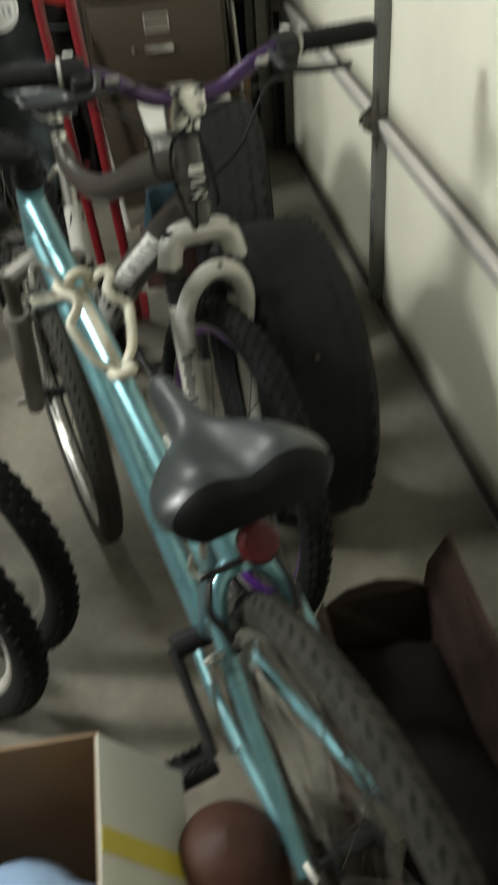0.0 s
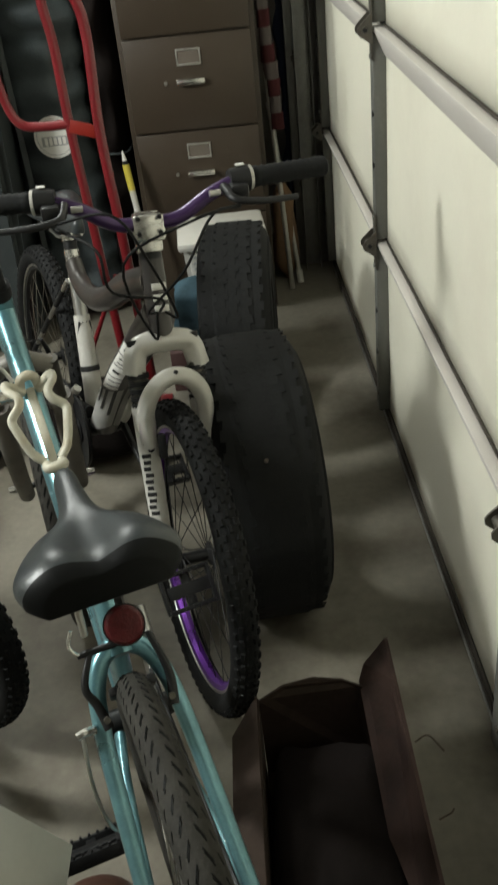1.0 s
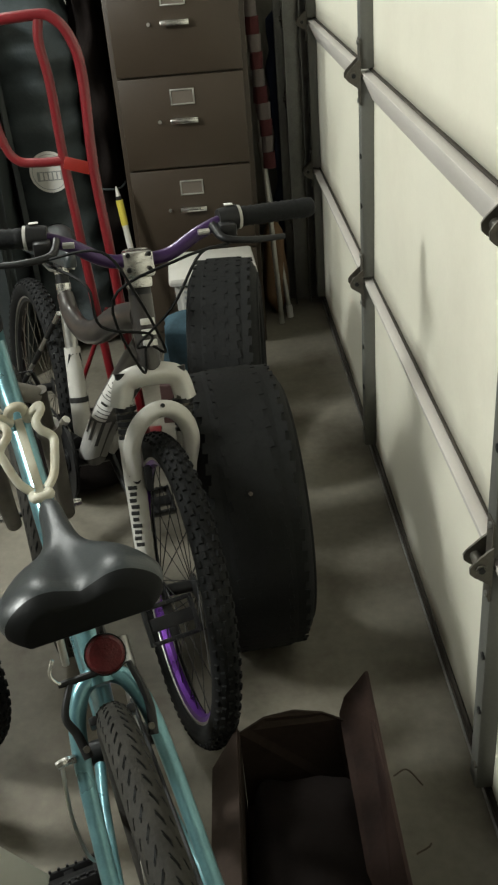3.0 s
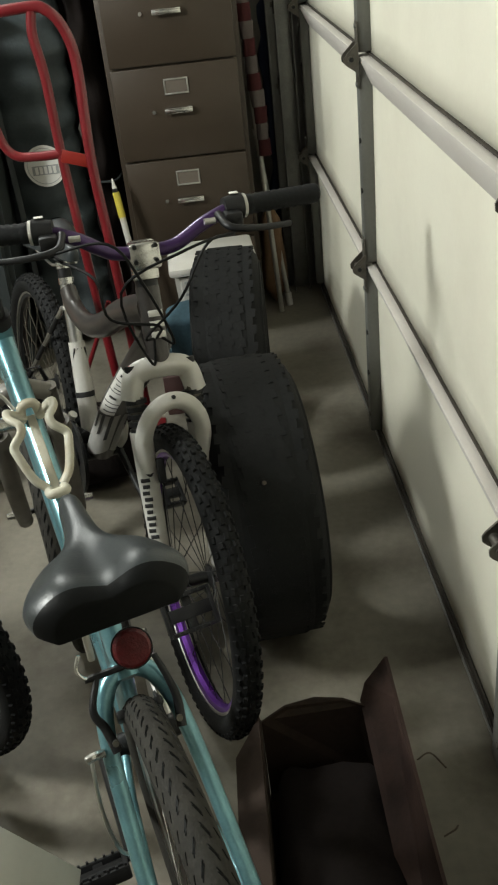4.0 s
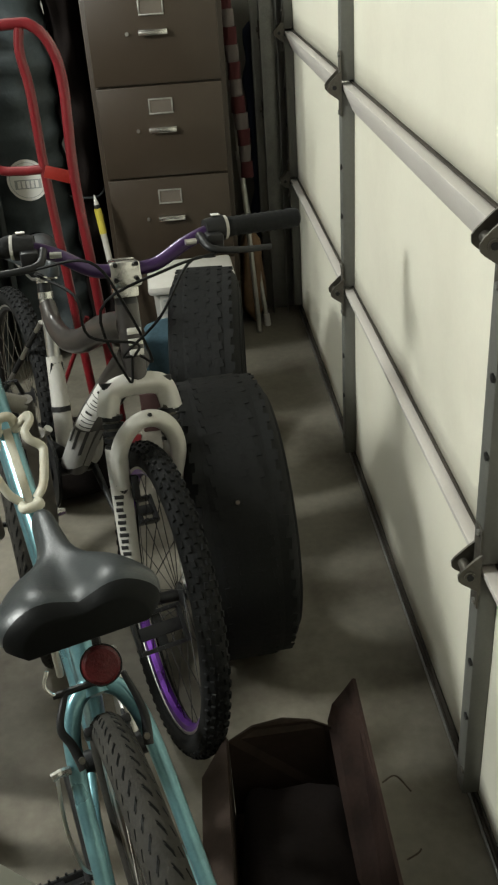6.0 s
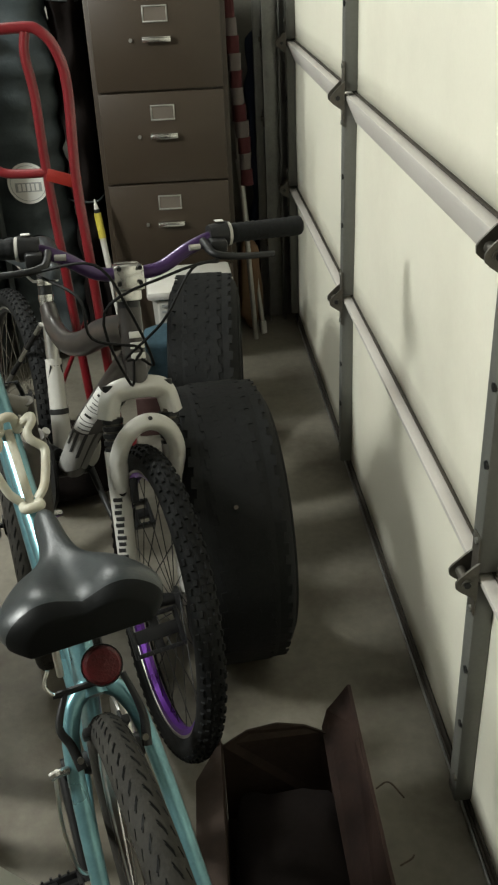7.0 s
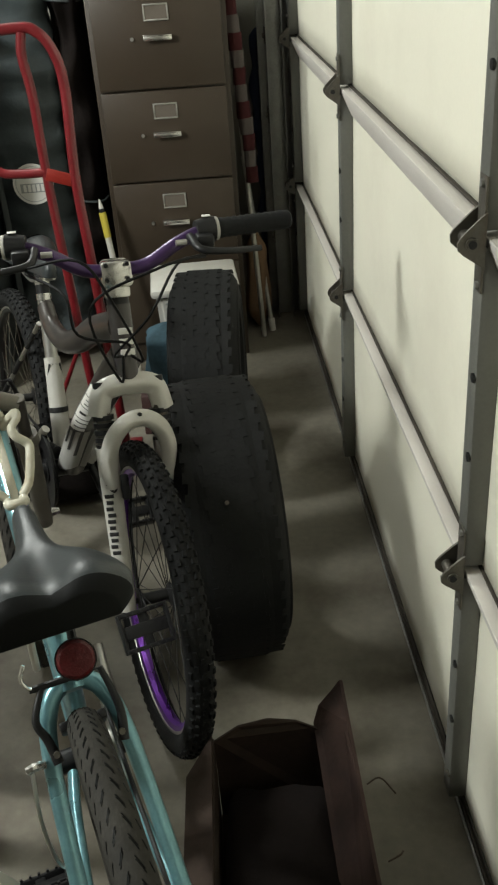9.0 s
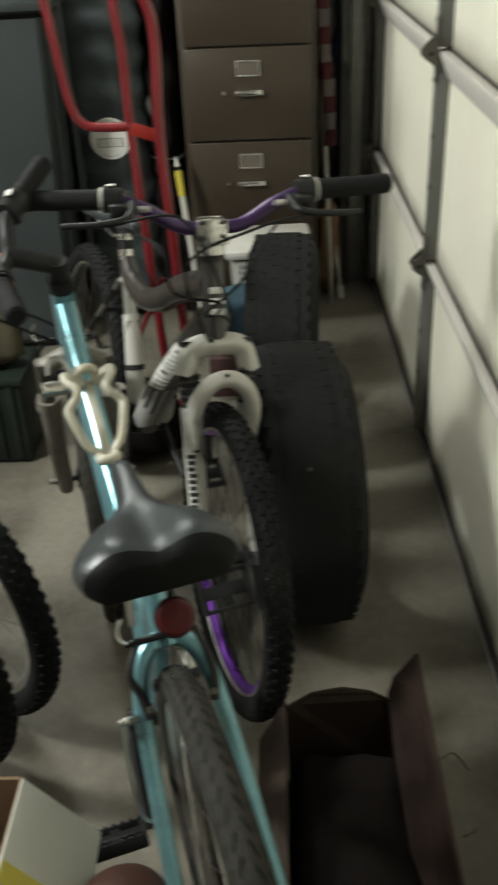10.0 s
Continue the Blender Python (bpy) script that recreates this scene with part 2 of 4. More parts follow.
def disc_x(r, x0, x1, n=32, m=None, hole=0.0):
    if hole:
        return lathe([(hole, x0), (r, x0), (r, x1), (hole, x1)], n, m)
    return add_tube(bmesh.new(), [(x0, 0, 0), (x1, 0, 0)], r, n, smooth=False, m=m)

# ---- the garage ----
FAR, NEAR, LEFT, HIGH = 4.25, -2.2, -4.6, 2.55
SKIN, FACE = 0.064, 0.032     # door skin and the faces of its stiles
END_Y = 3.76                  # far end of the door
STILES = (END_Y - 0.03, 2.515, 1.287, 0.04, -1.16)
JOINTS = (0.575, 1.100, 1.63)

floor_bm = box((LEFT - 0.1, NEAR - 0.1, -0.12), (0.6, FAR + 0.1, 0.0))
solid("floor", floor_bm, CONCRETE, "stained grey concrete garage floor slab", kind="structure", smooth=0)
solid("ceiling", box((LEFT - 0.1, NEAR - 0.1, HIGH), (0.6, FAR + 0.1, HIGH + 0.1)), CEILING_PAINT, "plain off-white plastered garage ceiling", kind="structure", smooth=0)
solid("wall_north", box((LEFT, FAR, 0), (0.25, FAR + 0.1, HIGH)), WALL_PAINT, "plain beige plastered back wall", kind="structure", smooth=0)
solid("wall_south", box((LEFT, NEAR - 0.1, 0), (0.25, NEAR, HIGH)), WALL_PAINT, "plain beige plastered wall behind", kind="structure", smooth=0)
solid("wall_west", box((LEFT - 0.1, NEAR, 0), (LEFT, FAR, HIGH)), WALL_PAINT, "plain beige plastered side wall", kind="structure", smooth=0)
east = box((0.12, END_Y + 0.02, 0), (0.25, FAR, HIGH))
add_box(east, (0.12, NEAR, 0), (0.25, -1.22, HIGH))
add_box(east, (0.12, -1.22, 2.2), (0.25, END_Y + 0.02, HIGH))
solid("wall_east", east, WALL_PAINT, "beige plastered wall round the garage door", kind="structure", smooth=0)

door = thing("door_1", (0.030, 0, 0), 0.95, "closed cream-white sectional steel garage door", "garage door", kind="structure")
levels = (0.052, *JOINTS, 2.16)
for lo, hi in zip(levels, levels[1:]):
    bm = bmesh.new()
    ny, nz = 60, 8
    grid = {}
    for i in range(ny + 1):
        for k in range(nz + 1):
            y, z = -1.19 + (END_Y + 1.19) * i / ny, lo + (hi - lo) * k / nz
            dent = 0.0022 * noise.noise(V(y * 2.3, z * 3.1, lo)) + 0.0012 * noise.noise(V(y * 7, z * 5, lo + 4))
            grid[i, k] = bm.verts.new((SKIN + dent, y, z + 0.002))
    for i in range(ny):
        for k in range(nz):
            bm.faces.new((grid[i, k], grid[i + 1, k], grid[i + 1, k + 1], grid[i, k + 1]))
    section = part("panel", bm, DOOR_PAINT, door, "cream steel door section with faint dents")
    back = section.modifiers.new("thickness", "SOLIDIFY")
    back.thickness, back.offset = 0.02, 1.0
    # the ledge at the head of each section, and the lip over it
    rail = box((FACE + 0.004, -1.19, hi - 0.007), (SKIN + 0.001, END_Y, hi - 0.002), 0.001)
    wedge = [(FACE + 0.005, hi - 0.0072), (SKIN + 0.002, hi - 0.0072), (SKIN + 0.002, hi - 0.068), (SKIN - 0.003, hi - 0.066), (FACE + 0.005, hi - 0.013)]
    ends = [[rail.verts.new((x, y, z)) for x, z in wedge] for y in (-1.19, END_Y)]
    rail.faces.new(ends[0])
    rail.faces.new(ends[1][::-1])
    for i in range(5):
        j = (i + 1) % 5
        rail.faces.new((ends[0][i], ends[1][i], ends[1][j], ends[0][j]))
    part("rail", rail, RAIL_PAINT, door, "pale grey pressed rail")
    lip = box((SKIN - 0.006, -1.19, hi - 0.0015), (SKIN + 0.001, END_Y, hi + 0.003), 0.001)
    part("lip", lip, RUBBER_SEAL, door, "dark lower lip of the section above")
    for y in STILES:
        w = 0.020 if abs(y - STILES[0]) > 0.01 else 0.03
        st = box((FACE, y - w, lo + 0.006), (SKIN + 0.002, y + w, hi - 0.0145), 0.004)
        stile = part("stile", st, STILE_STEEL, door, "grey steel stile")
        for f in (0.12, 0.38, 0.62, 0.88):
            z = lo + (hi - lo) * f
            part("bolt", disc_x(0.007, FACE - 0.003, FACE + 0.002, 10, pose(0, y - 0.012, z)), BLACK_PLASTIC if f in (0.38, 0.62) else HINGE_STEEL, stile)
for z in JOINTS:
    for y in STILES[:4]:
        # two leaves, a knuckle with two ears
        hb = box((FACE - 0.003, y - 0.024, z - 0.075), (FACE, y + 0.006, z + 0.075), 0.001)
        for s in (-0.025, 0.012):
            m = pose(0, y + s, z - 0.004)
            ear = [(0.0, 0.036), (-0.008, 0.030), (-0.031, 0.008), (-0.036, 0.0), (-0.035, -0.010), (-0.029, -0.016), (-0.006, -0.032), (0.0, -0.042)]
            va = [hb.verts.new(m @ V(FACE + px, -0.002, pz)) for px, pz in ear]
            vb = [hb.verts.new(m @ V(FACE + px, 0.002, pz)) for px, pz in ear]
            hb.faces.new(va)
            hb.faces.new(vb[::-1])
            for i in range(8):
                j = (i + 1) % 8
                hb.faces.new((va[i], vb[i], vb[j], va[j]))
        add_tube(hb, [(FACE - 0.018, y - 0.030, z - 0.006), (FACE - 0.018, y + 0.018, z - 0.006)], 0.0085, 14, smooth=False)
        hinge = part("hinge", hb, HINGE_STEEL, door, "worn steel roller hinge")
        for dz in (-0.066, 0.066):
            part("screw", disc_x(0.0055, FACE - 0.007, FACE - 0.002, 6, pose(0, y - 0.012, z + dz)), GALVANISED, hinge)
        part("pin", tube([(FACE - 0.018, y - 0.032, z - 0.006), (FACE - 0.018, y - 0.0302, z - 0.006)], 0.0055, 12, smooth=False), BLACK_PLASTIC, hinge)
seal = tube([(0.076, -1.2, 0.013), (0.076, END_Y, 0.013)], 0.0135, 12, smooth=False)
part("bottom_seal", seal, RUBBER_SEAL, door, "black rubber bottom seal")
retainer = box((FACE + 0.030, -1.19, 0.024), (SKIN + 0.001, END_Y, 0.051), 0.002)
add_box(retainer, (FACE + 0.0255, -1.19, 0.024), (FACE + 0.0295, END_Y, 0.034), 0.001)
part("seal_retainer", retainer, RUBBER_SEAL, door)
part("seal_strip", box((FACE + 0.024, -1.19, 0.010), (FACE + 0.0290, END_Y, 0.018), 0.001), GALVANISED, door, "thin bright metal strip along the foot of the door")

# the roller track beside the far end of the door
track = thing("door_track", (-0.032, 0, 0), 0, "galvanised vertical roller track bolted to the wall", "door track", kind="structure")
ch = box((0.012, END_Y + 0.022, 0.0), (0.016, END_Y + 0.085, 2.3), 0.001)
add_box(ch, (-0.045, END_Y + 0.082, 0.0), (0.016, END_Y + 0.086, 2.3), 0.001)
add_box(ch, (-0.048, END_Y + 0.022, 0.0), (-0.044, END_Y + 0.086, 2.3), 0.001)
part("channel", ch, GALVANISED, track)
part("angle", box((-0.075, END_Y + 0.105, 0.0), (-0.070, END_Y + 0.15, 2.3), 0.001), GALVANISED, track)
part("flange", box((-0.07, END_Y + 0.100, 0.0), (0.118, END_Y + 0.105, 2.3), 0.001), GALVANISED, track)
for z in (0.35, 0.82, 1.1, 1.35, 1.8):
    br = box((-0.052, END_Y + 0.03, z - 0.03), (-0.048, END_Y + 0.075, z + 0.03), 0.002)
    add_tube(br, [(-0.053, END_Y + 0.05, z), (-0.06, END_Y + 0.05, z)], 0.009, 8, smooth=False)
    part("bracket", br, HINGE_STEEL, track)

# the lamp that lights the room
for lx, ly, lz, watts in LAMPS:
    lamp = thing("ceiling_lamp", (lx, ly, 0), 0, "round white ceiling lamp with a glowing disc", "lamp", "ceiling lamps")
    part("housing", lathe([(0.0, HIGH), (0.17, HIGH), (0.17, HIGH - 0.035), (0.15, HIGH - 0.045), (0.0, HIGH - 0.045)], 40, pose(0, 0, 0, 0, -90, 0), closed=False), WHITE_PAINT, lamp)
    part("diffuser", tube([(0, 0, HIGH - 0.046), (0, 0, HIGH - 0.06)], 0.14, 40, smooth=False), LAMP_GLASS, lamp)

# ---- filing cabinet ----
CX, CY = -0.4525, 3.43
cabinet = thing("filing_cabinet", (CX, CY, 0), 0, "tall tan-brown steel filing cabinet with four drawers", "cabinet")
body = box((-0.2285, 0.012, 0.0), (0.2285, 0.70, 1.325), 0.004)
part("body", body, CABINET, cabinet)
for k in range(4):
    z0 = 0.083 + 0.305 * k
    dr = part("drawer", box((-0.212, -0.006, z0), (0.212, 0.0118, z0 + 0.299), 0.004), CABINET, cabinet)
    fr = bmesh.new()
    for lo, hi in (((-0.041, -0.011, 0.208), (0.041, -0.0055, 0.213)), ((-0.041, -0.011, 0.254), (0.041, -0.0055, 0.259)),
                   ((-0.041, -0.011, 0.213), (-0.036, -0.0055, 0.254)), ((0.036, -0.011, 0.213), (0.041, -0.0055, 0.254))):
        add_box(fr, (lo[0], lo[1], lo[2] + z0), (hi[0], hi[1], hi[2] + z0), 0.001)
    part("label_holder", fr, SILVER, dr, "small metal label frame")
    part("label", box((-0.036, -0.0075, z0 + 0.213), (0.036, -0.0058, z0 + 0.254)), LABEL_CARD, dr)
    hd = box((-0.047, -0.030, z0 + 0.150), (0.047, -0.024, z0 + 0.163), 0.002)
    add_box(hd, (-0.047, -0.027, z0 + 0.163), (0.047, -0.0055, z0 + 0.167), 0.001)
    part("handle", hd, CHROME, dr, "bright metal pull")
    part("latch", disc_x(0.006, -0.006, 0.006, 12, pose(-0.085, -0.008, z0 + 0.157, 0, 0, 90)), SILVER, dr)

# ---- wheels, tyres, bicycles ----


def add_pad(bm, a, q, R, r, la, lq, h, slant=0.0):
    """A small block on a tyre: a round the wheel, q across the tread."""
    m = Matrix.Rotation(a, 4, "X") @ Matrix.Translation((0, R - r, 0)) @ Matrix.Rotation(-q, 4, "Z") @ Matrix.Translation((0, r, 0)) @ Matrix.Rotation(slant, 4, "Y")
    v = []
    for y, f in ((-0.002, 1.15), (h, 0.85)):
        for x, z in ((-1, -1), (1, -1), (1, 1), (-1, 1)):
            v.append(bm.verts.new(m @ V(x * lq * f / 2, y, z * la * f / 2)))
    for f in ((4, 5, 6, 7), (0, 1, 5, 4), (1, 2, 6, 5), (2, 3, 7, 6), (3, 0, 4, 7)):
        bm.faces.new([v[i] for i in f])


def tyre_mesh(R, r, style):
    bm = lathe([(R - r + r * math.cos(2 * math.pi * k / 18), r * math.sin(2 * math.pi * k / 18)) for k in range(18)], 72)
    if style == "knobby":
        n = 74
        for k in range(n):
            a = 2 * math.pi * k / n
            for j, q in enumerate((-0.95, -0.48, 0.0, 0.48, 0.95)):
                add_pad(bm, a + (math.pi / n if j % 2 else 0), q, R, r, 0.0118, 0.0072, 0.0034 if abs(q) < 0.9 else 0.0030, 0.1 * (1 if k % 2 else -1))
    return bm


def groove_mesh(R, r):
    """Slanted pairs of narrow sipes round a road tyre."""
    bm = bmesh.new()
    n = 84
    for k in range(n):
        for s in (-1, 1):
            a = 2 * math.pi * k / n + (math.pi / n if s > 0 else 0)
            for da in (0.0, 0.012):
                add_pad(bm, a + da, s * 0.38, R + 0.0002, r, 0.017, 0.0010, 0.0002, s * 0.42)
            add_pad(bm, a + 0.02, s * 0.95, R + 0.0002, r, 0.014, 0.0011, 0.0002, s * 0.30)
    return bm


def wheel(parent, name, centre, m, R, r, style, rim_mat, spoke_mat=HINGE_STEEL, spokes=28):
    """Rim with tyre, hub and spokes; m turns the steered parts."""
    place = m @ Matrix.Translation(centre)
    rr = R - 2 * r + 0.010
    rim = part(name, lathe([(rr, -0.012), (rr, 0.012), (rr - 0.006, 0.0135), (rr - 0.020, 0.009), (rr - 0.024, 0.0), (rr - 0.020, -0.009), (rr - 0.006, -0.0135)], 72), rim_mat, parent)
    rim.matrix_local = place
    for s in (-1, 1):
        part("brake_track", lathe([(rr - 0.002, s * 0.0128), (rr - 0.002, s * 0.0142), (rr - 0.010, s * 0.0142), (rr - 0.011, s * 0.0122)], 72), SILVER, rim)
    if style == "knobby":
        part("tyre", tyre_mesh(R, r, style), TYRE, rim, "black knobby rubber tyre")
    else:
        part("tyre", tyre_mesh(R, r, style), ROAD_TYRE, rim, "dusty black road tyre")
        tagged(part("groove", groove_mesh(R, r), PANEL_BLACK, rim, "dark slanted tread grooves"), kind="stuff")
    hub = lathe([(0.0, -0.052), (0.006, -0.052), (0.006, -0.036), (0.024, -0.034), (0.024, -0.030), (0.012, -0.024), (0.012, 0.024), (0.024, 0.030), (0.024, 0.034), (0.006, 0.036), (0.006, 0.052), (0.0, 0.052)], 20, closed=False)
    part("hub", hub, BLACK_PLASTIC, rim)
    me = None
    for k in range(spokes):
        s = 1 if k % 2 else -1
        if me is None or k < 2:
            a1 = radians(58) * (1 if k % 4 < 2 else -1)
            me_s = mesh_of("spoke", tube([(s * 0.031, 0.024 * math.cos(a1), 0.024 * math.sin(a1)), (0, rr - 0.018, 0)], 0.00095, 5, smooth=False), spoke_mat)
            me = (me or []) + [me_s]
        ob = new("spoke", me[k % 2])
        ob.parent = rim
        ob.matrix_local = Matrix.Rotation(2 * math.pi * k / spokes, 4, "X")
    return rim


def pedal(parent, place, material=BLACK_PLASTIC, tilt=12):
    x, y, z = place
    bm = bmesh.new()
    for lo, hi in (((-0.045, -0.036, -0.011), (0.045, -0.028, 0.011)), ((-0.045, 0.028, -0.011), (0.045, 0.036, 0.011)),
                   ((-0.047, -0.036, -0.010), (-0.039, 0.036, 0.010)), ((0.039, -0.036, -0.010), (0.047, 0.036, 0.010)), ((-0.008, -0.03, -0.007), (0.008, 0.03, 0.007)),
                   ((-0.042, -0.012, -0.008), (0.042, 0.012, 0.008))):
        add_box(bm, lo, hi, 0.002)
    for k in range(7):
        for s in (-0.032, 0.032):
            add_box(bm, (-0.042 + 0.014 * k - 0.002, s - 0.003, 0.010), (-0.042 + 0.014 * k + 0.002, s + 0.003, 0.0145))
    ob = part("pedal", bm, material, parent, "black cage pedal")
    ob.matrix_local = pose(x, y, z, tilt, 0, 0)
    return ob


def crankset(parent, bb, angle, teeth_r=0.088, arm=SILVER):
    bx, by, bz = bb
    d = V(0, math.cos(angle), math.sin(angle))
    part("bottom_bracket", tube([(-0.06, by, bz), (0.075, by, bz)], 0.02, 16, smooth=False), BLACK_PLASTIC, parent)
    ring = lathe([(0.030, 0.046), (teeth_r, 0.046), (teeth_r, 0.050), (0.030, 0.050)], 40, pose(0, by, bz))
    add_tube(ring, [(0.04, by, bz), (0.055, by, bz)], 0.03, 12, smooth=False)
    part("chainring", ring, SILVER if arm is SILVER else BLACK_PLASTIC, parent)
    for s in (1, -1):
        a = V(0.060 * s, by, bz)
        b = a + d * 0.17 * s + V(0.010 * s, 0, 0)
        part("crank_arm", tube([a, b], (0.010, 0.007), 10, smooth=False), arm if s > 0 else BLACK_PLASTIC, parent)
        pedal(parent, (b.x + (0.088 if s > 0 else -0.052), b.y, b.z), tilt=48 if s > 0 else -32)
    return


def steer_matrix(foot, lean, turn):
    """Turns about the steering axis, which leans back from its foot."""
    axis = V(0, -math.sin(lean), math.cos(lean))
    return Matrix.Translation(foot) @ Matrix.Rotation(turn, 4, axis) @ Matrix.Translation(-Vector(foot))


def saddle_surface(bm, length, width, height, s0, s1, a0, a1, off, ns, na):
    """The padded shell; s runs from nose to tail, a across."""
    rows = []
    for i in range(ns + 1):
        s = s0 + (s1 - s0) * i / ns
        flare = 1 / (1 + math.exp(-(s - 0.56) * 13))
        tail = math.sqrt(max(0.0, 1 - ((max(s, 0.80) - 0.80) / 0.22) ** 2))
        nose = math.sqrt(max(0.0, 1 - ((0.10 - min(s, 0.10)) / 0.105) ** 2))
        w = (0.0165 + 0.013 * s + (width / 2 - 0.031) * flare) * (0.42 + 0.58 * tail) * (0.35 + 0.65 * nose)
        top = 0.010 * (1 - nose) * -1.6 + 0.006 * flare - 0.030 * (1 - tail) + 0.006 * math.cos(6 * s)
        skirt = (0.030 + 0.004 * flare) * (0.5 + 0.5 * nose)
        row = []
        for k in range(na + 1):
            a = a0 + (a1 - a0) * k / na
            ca, sa = math.cos(a), math.sin(a)
            e = 0.72
            x = (w + off) * math.copysign(abs(sa) ** e, sa)
            z = top + (skirt * (math.copysign(abs(ca) ** 0.9, ca)) - skirt) + off
            dip = -0.010 * flare * tail * math.exp(-(x / 0.018) ** 2) + 0.009 * flare * tail * math.exp(-((abs(x) - 0.052) / 0.03) ** 2)
            row.append(bm.verts.new((x, length * (0.55 - s) - (off if s > 0.9 else 0), height + z + dip)))
        rows.append(row)
    for a, b in zip(rows, rows[1:]):
        for k in range(na):
            bm.faces.new((a[k], a[k + 1], b[k + 1], b[k]))
    return rows


def saddle(parent, place, tilt=0.0, width=0.212, length=0.28):
    bm = bmesh.new()
    rows = saddle_surface(bm, length, width, 0, 0.0, 1.0, -1.75, 1.75, 0.0, 34, 36)
    bm.faces.new(rows[0][::-1])
    bm.faces.new(rows[-1])
    for row_a, row_b in zip(rows, rows[1:]):
        bm.faces.new((row_a[0], row_b[0], row_b[-1], row_a[-1]))
    ob = part("saddle", bm, VINYL, parent, "wide padded black vinyl saddle", smooth=60)
    ob.matrix_local = pose(*place, tilt, 0, 0)
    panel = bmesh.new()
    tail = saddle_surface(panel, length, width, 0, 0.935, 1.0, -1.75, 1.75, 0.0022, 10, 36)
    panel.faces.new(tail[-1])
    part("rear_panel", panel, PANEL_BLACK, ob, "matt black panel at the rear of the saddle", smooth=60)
    for s in (-1, 1):
        part("seat_rail", tube([(0.022 * s, 0.09, -0.05), (0.022 * s, 0.03, -0.066), (0.022 * s, -0.06, -0.066), (0.035 * s, -0.11, -0.05)], 0.0035, 8), SILVER, ob)
    return ob


def v_brake(parent, m, boss, height, spread, material=BLACK_PLASTIC, back=-1):
    """A pair of brake arms, pads and the cable noodle, at a rim."""
    by, bz = boss
    dirv = V(0, 0.62, 0.785) if back < 0 else V(0, -0.326, 0.945)
    out = V(0, -0.785, 0.62) if back < 0 else V(0, 0.945, 0.326)
    for s in (-1, 1):
        a = V(s * spread, by, bz) + out * 0.022
        b = a + dirv * height * 0.55 + V(s * (0.014 if s < 0 else 0.004), 0, 0) + out * 0.004
        c = a + dirv * height + V(-s * 0.004, 0, 0)
        arm = part("brake_arm", tube([a - dirv * 0.012, a + dirv * 0.02 + V(s * 0.006, 0, 0), b, c], (0.0070, 0.0042), 10, m=m), material, parent, "black brake arm")
        part("bolt", tube([a + out * 0.004, a + out * 0.012], 0.0045, 8, smooth=False, m=m), HINGE_STEEL, arm)
        pc = a + dirv * 0.024 - V(s * 0.018, 0, 0)
        part("brake_pad", box((-0.006, -0.028, -0.006), (0.006, 0.028, 0.006), 0.003, m @ Matrix.Translation(pc - out * 0.02) @ Matrix.Rotation(-0.9 if back < 0 else 1.2, 4, "X")), BLACK_PLASTIC, arm)
    c = V(spread, by, bz) + out * 0.022 + dirv * height
    d = V(-spread, by, bz) + out * 0.022 + dirv * height
    part("cable_boot", tube([c, (c + d) / 2, d + V(-0.012, 0, 0)], [0.0016, 0.0016, 0.0016, 0.0016, 0.0016, 0.004, 0.0045, 0.005, 0.005, 0.005, 0.005, 0.005, 0.004], 8, m=m), BLACK_PLASTIC, parent)
    part("noodle", tube([d + V(0.0, 0, 0), d + V(-0.012, 0, 0.004), d + V(-0.018, 0.005, 0.018), d + V(-0.010, 0.012, 0.034)], 0.0026, 8, m=m), CHROME, parent, "bent chrome cable noodle")


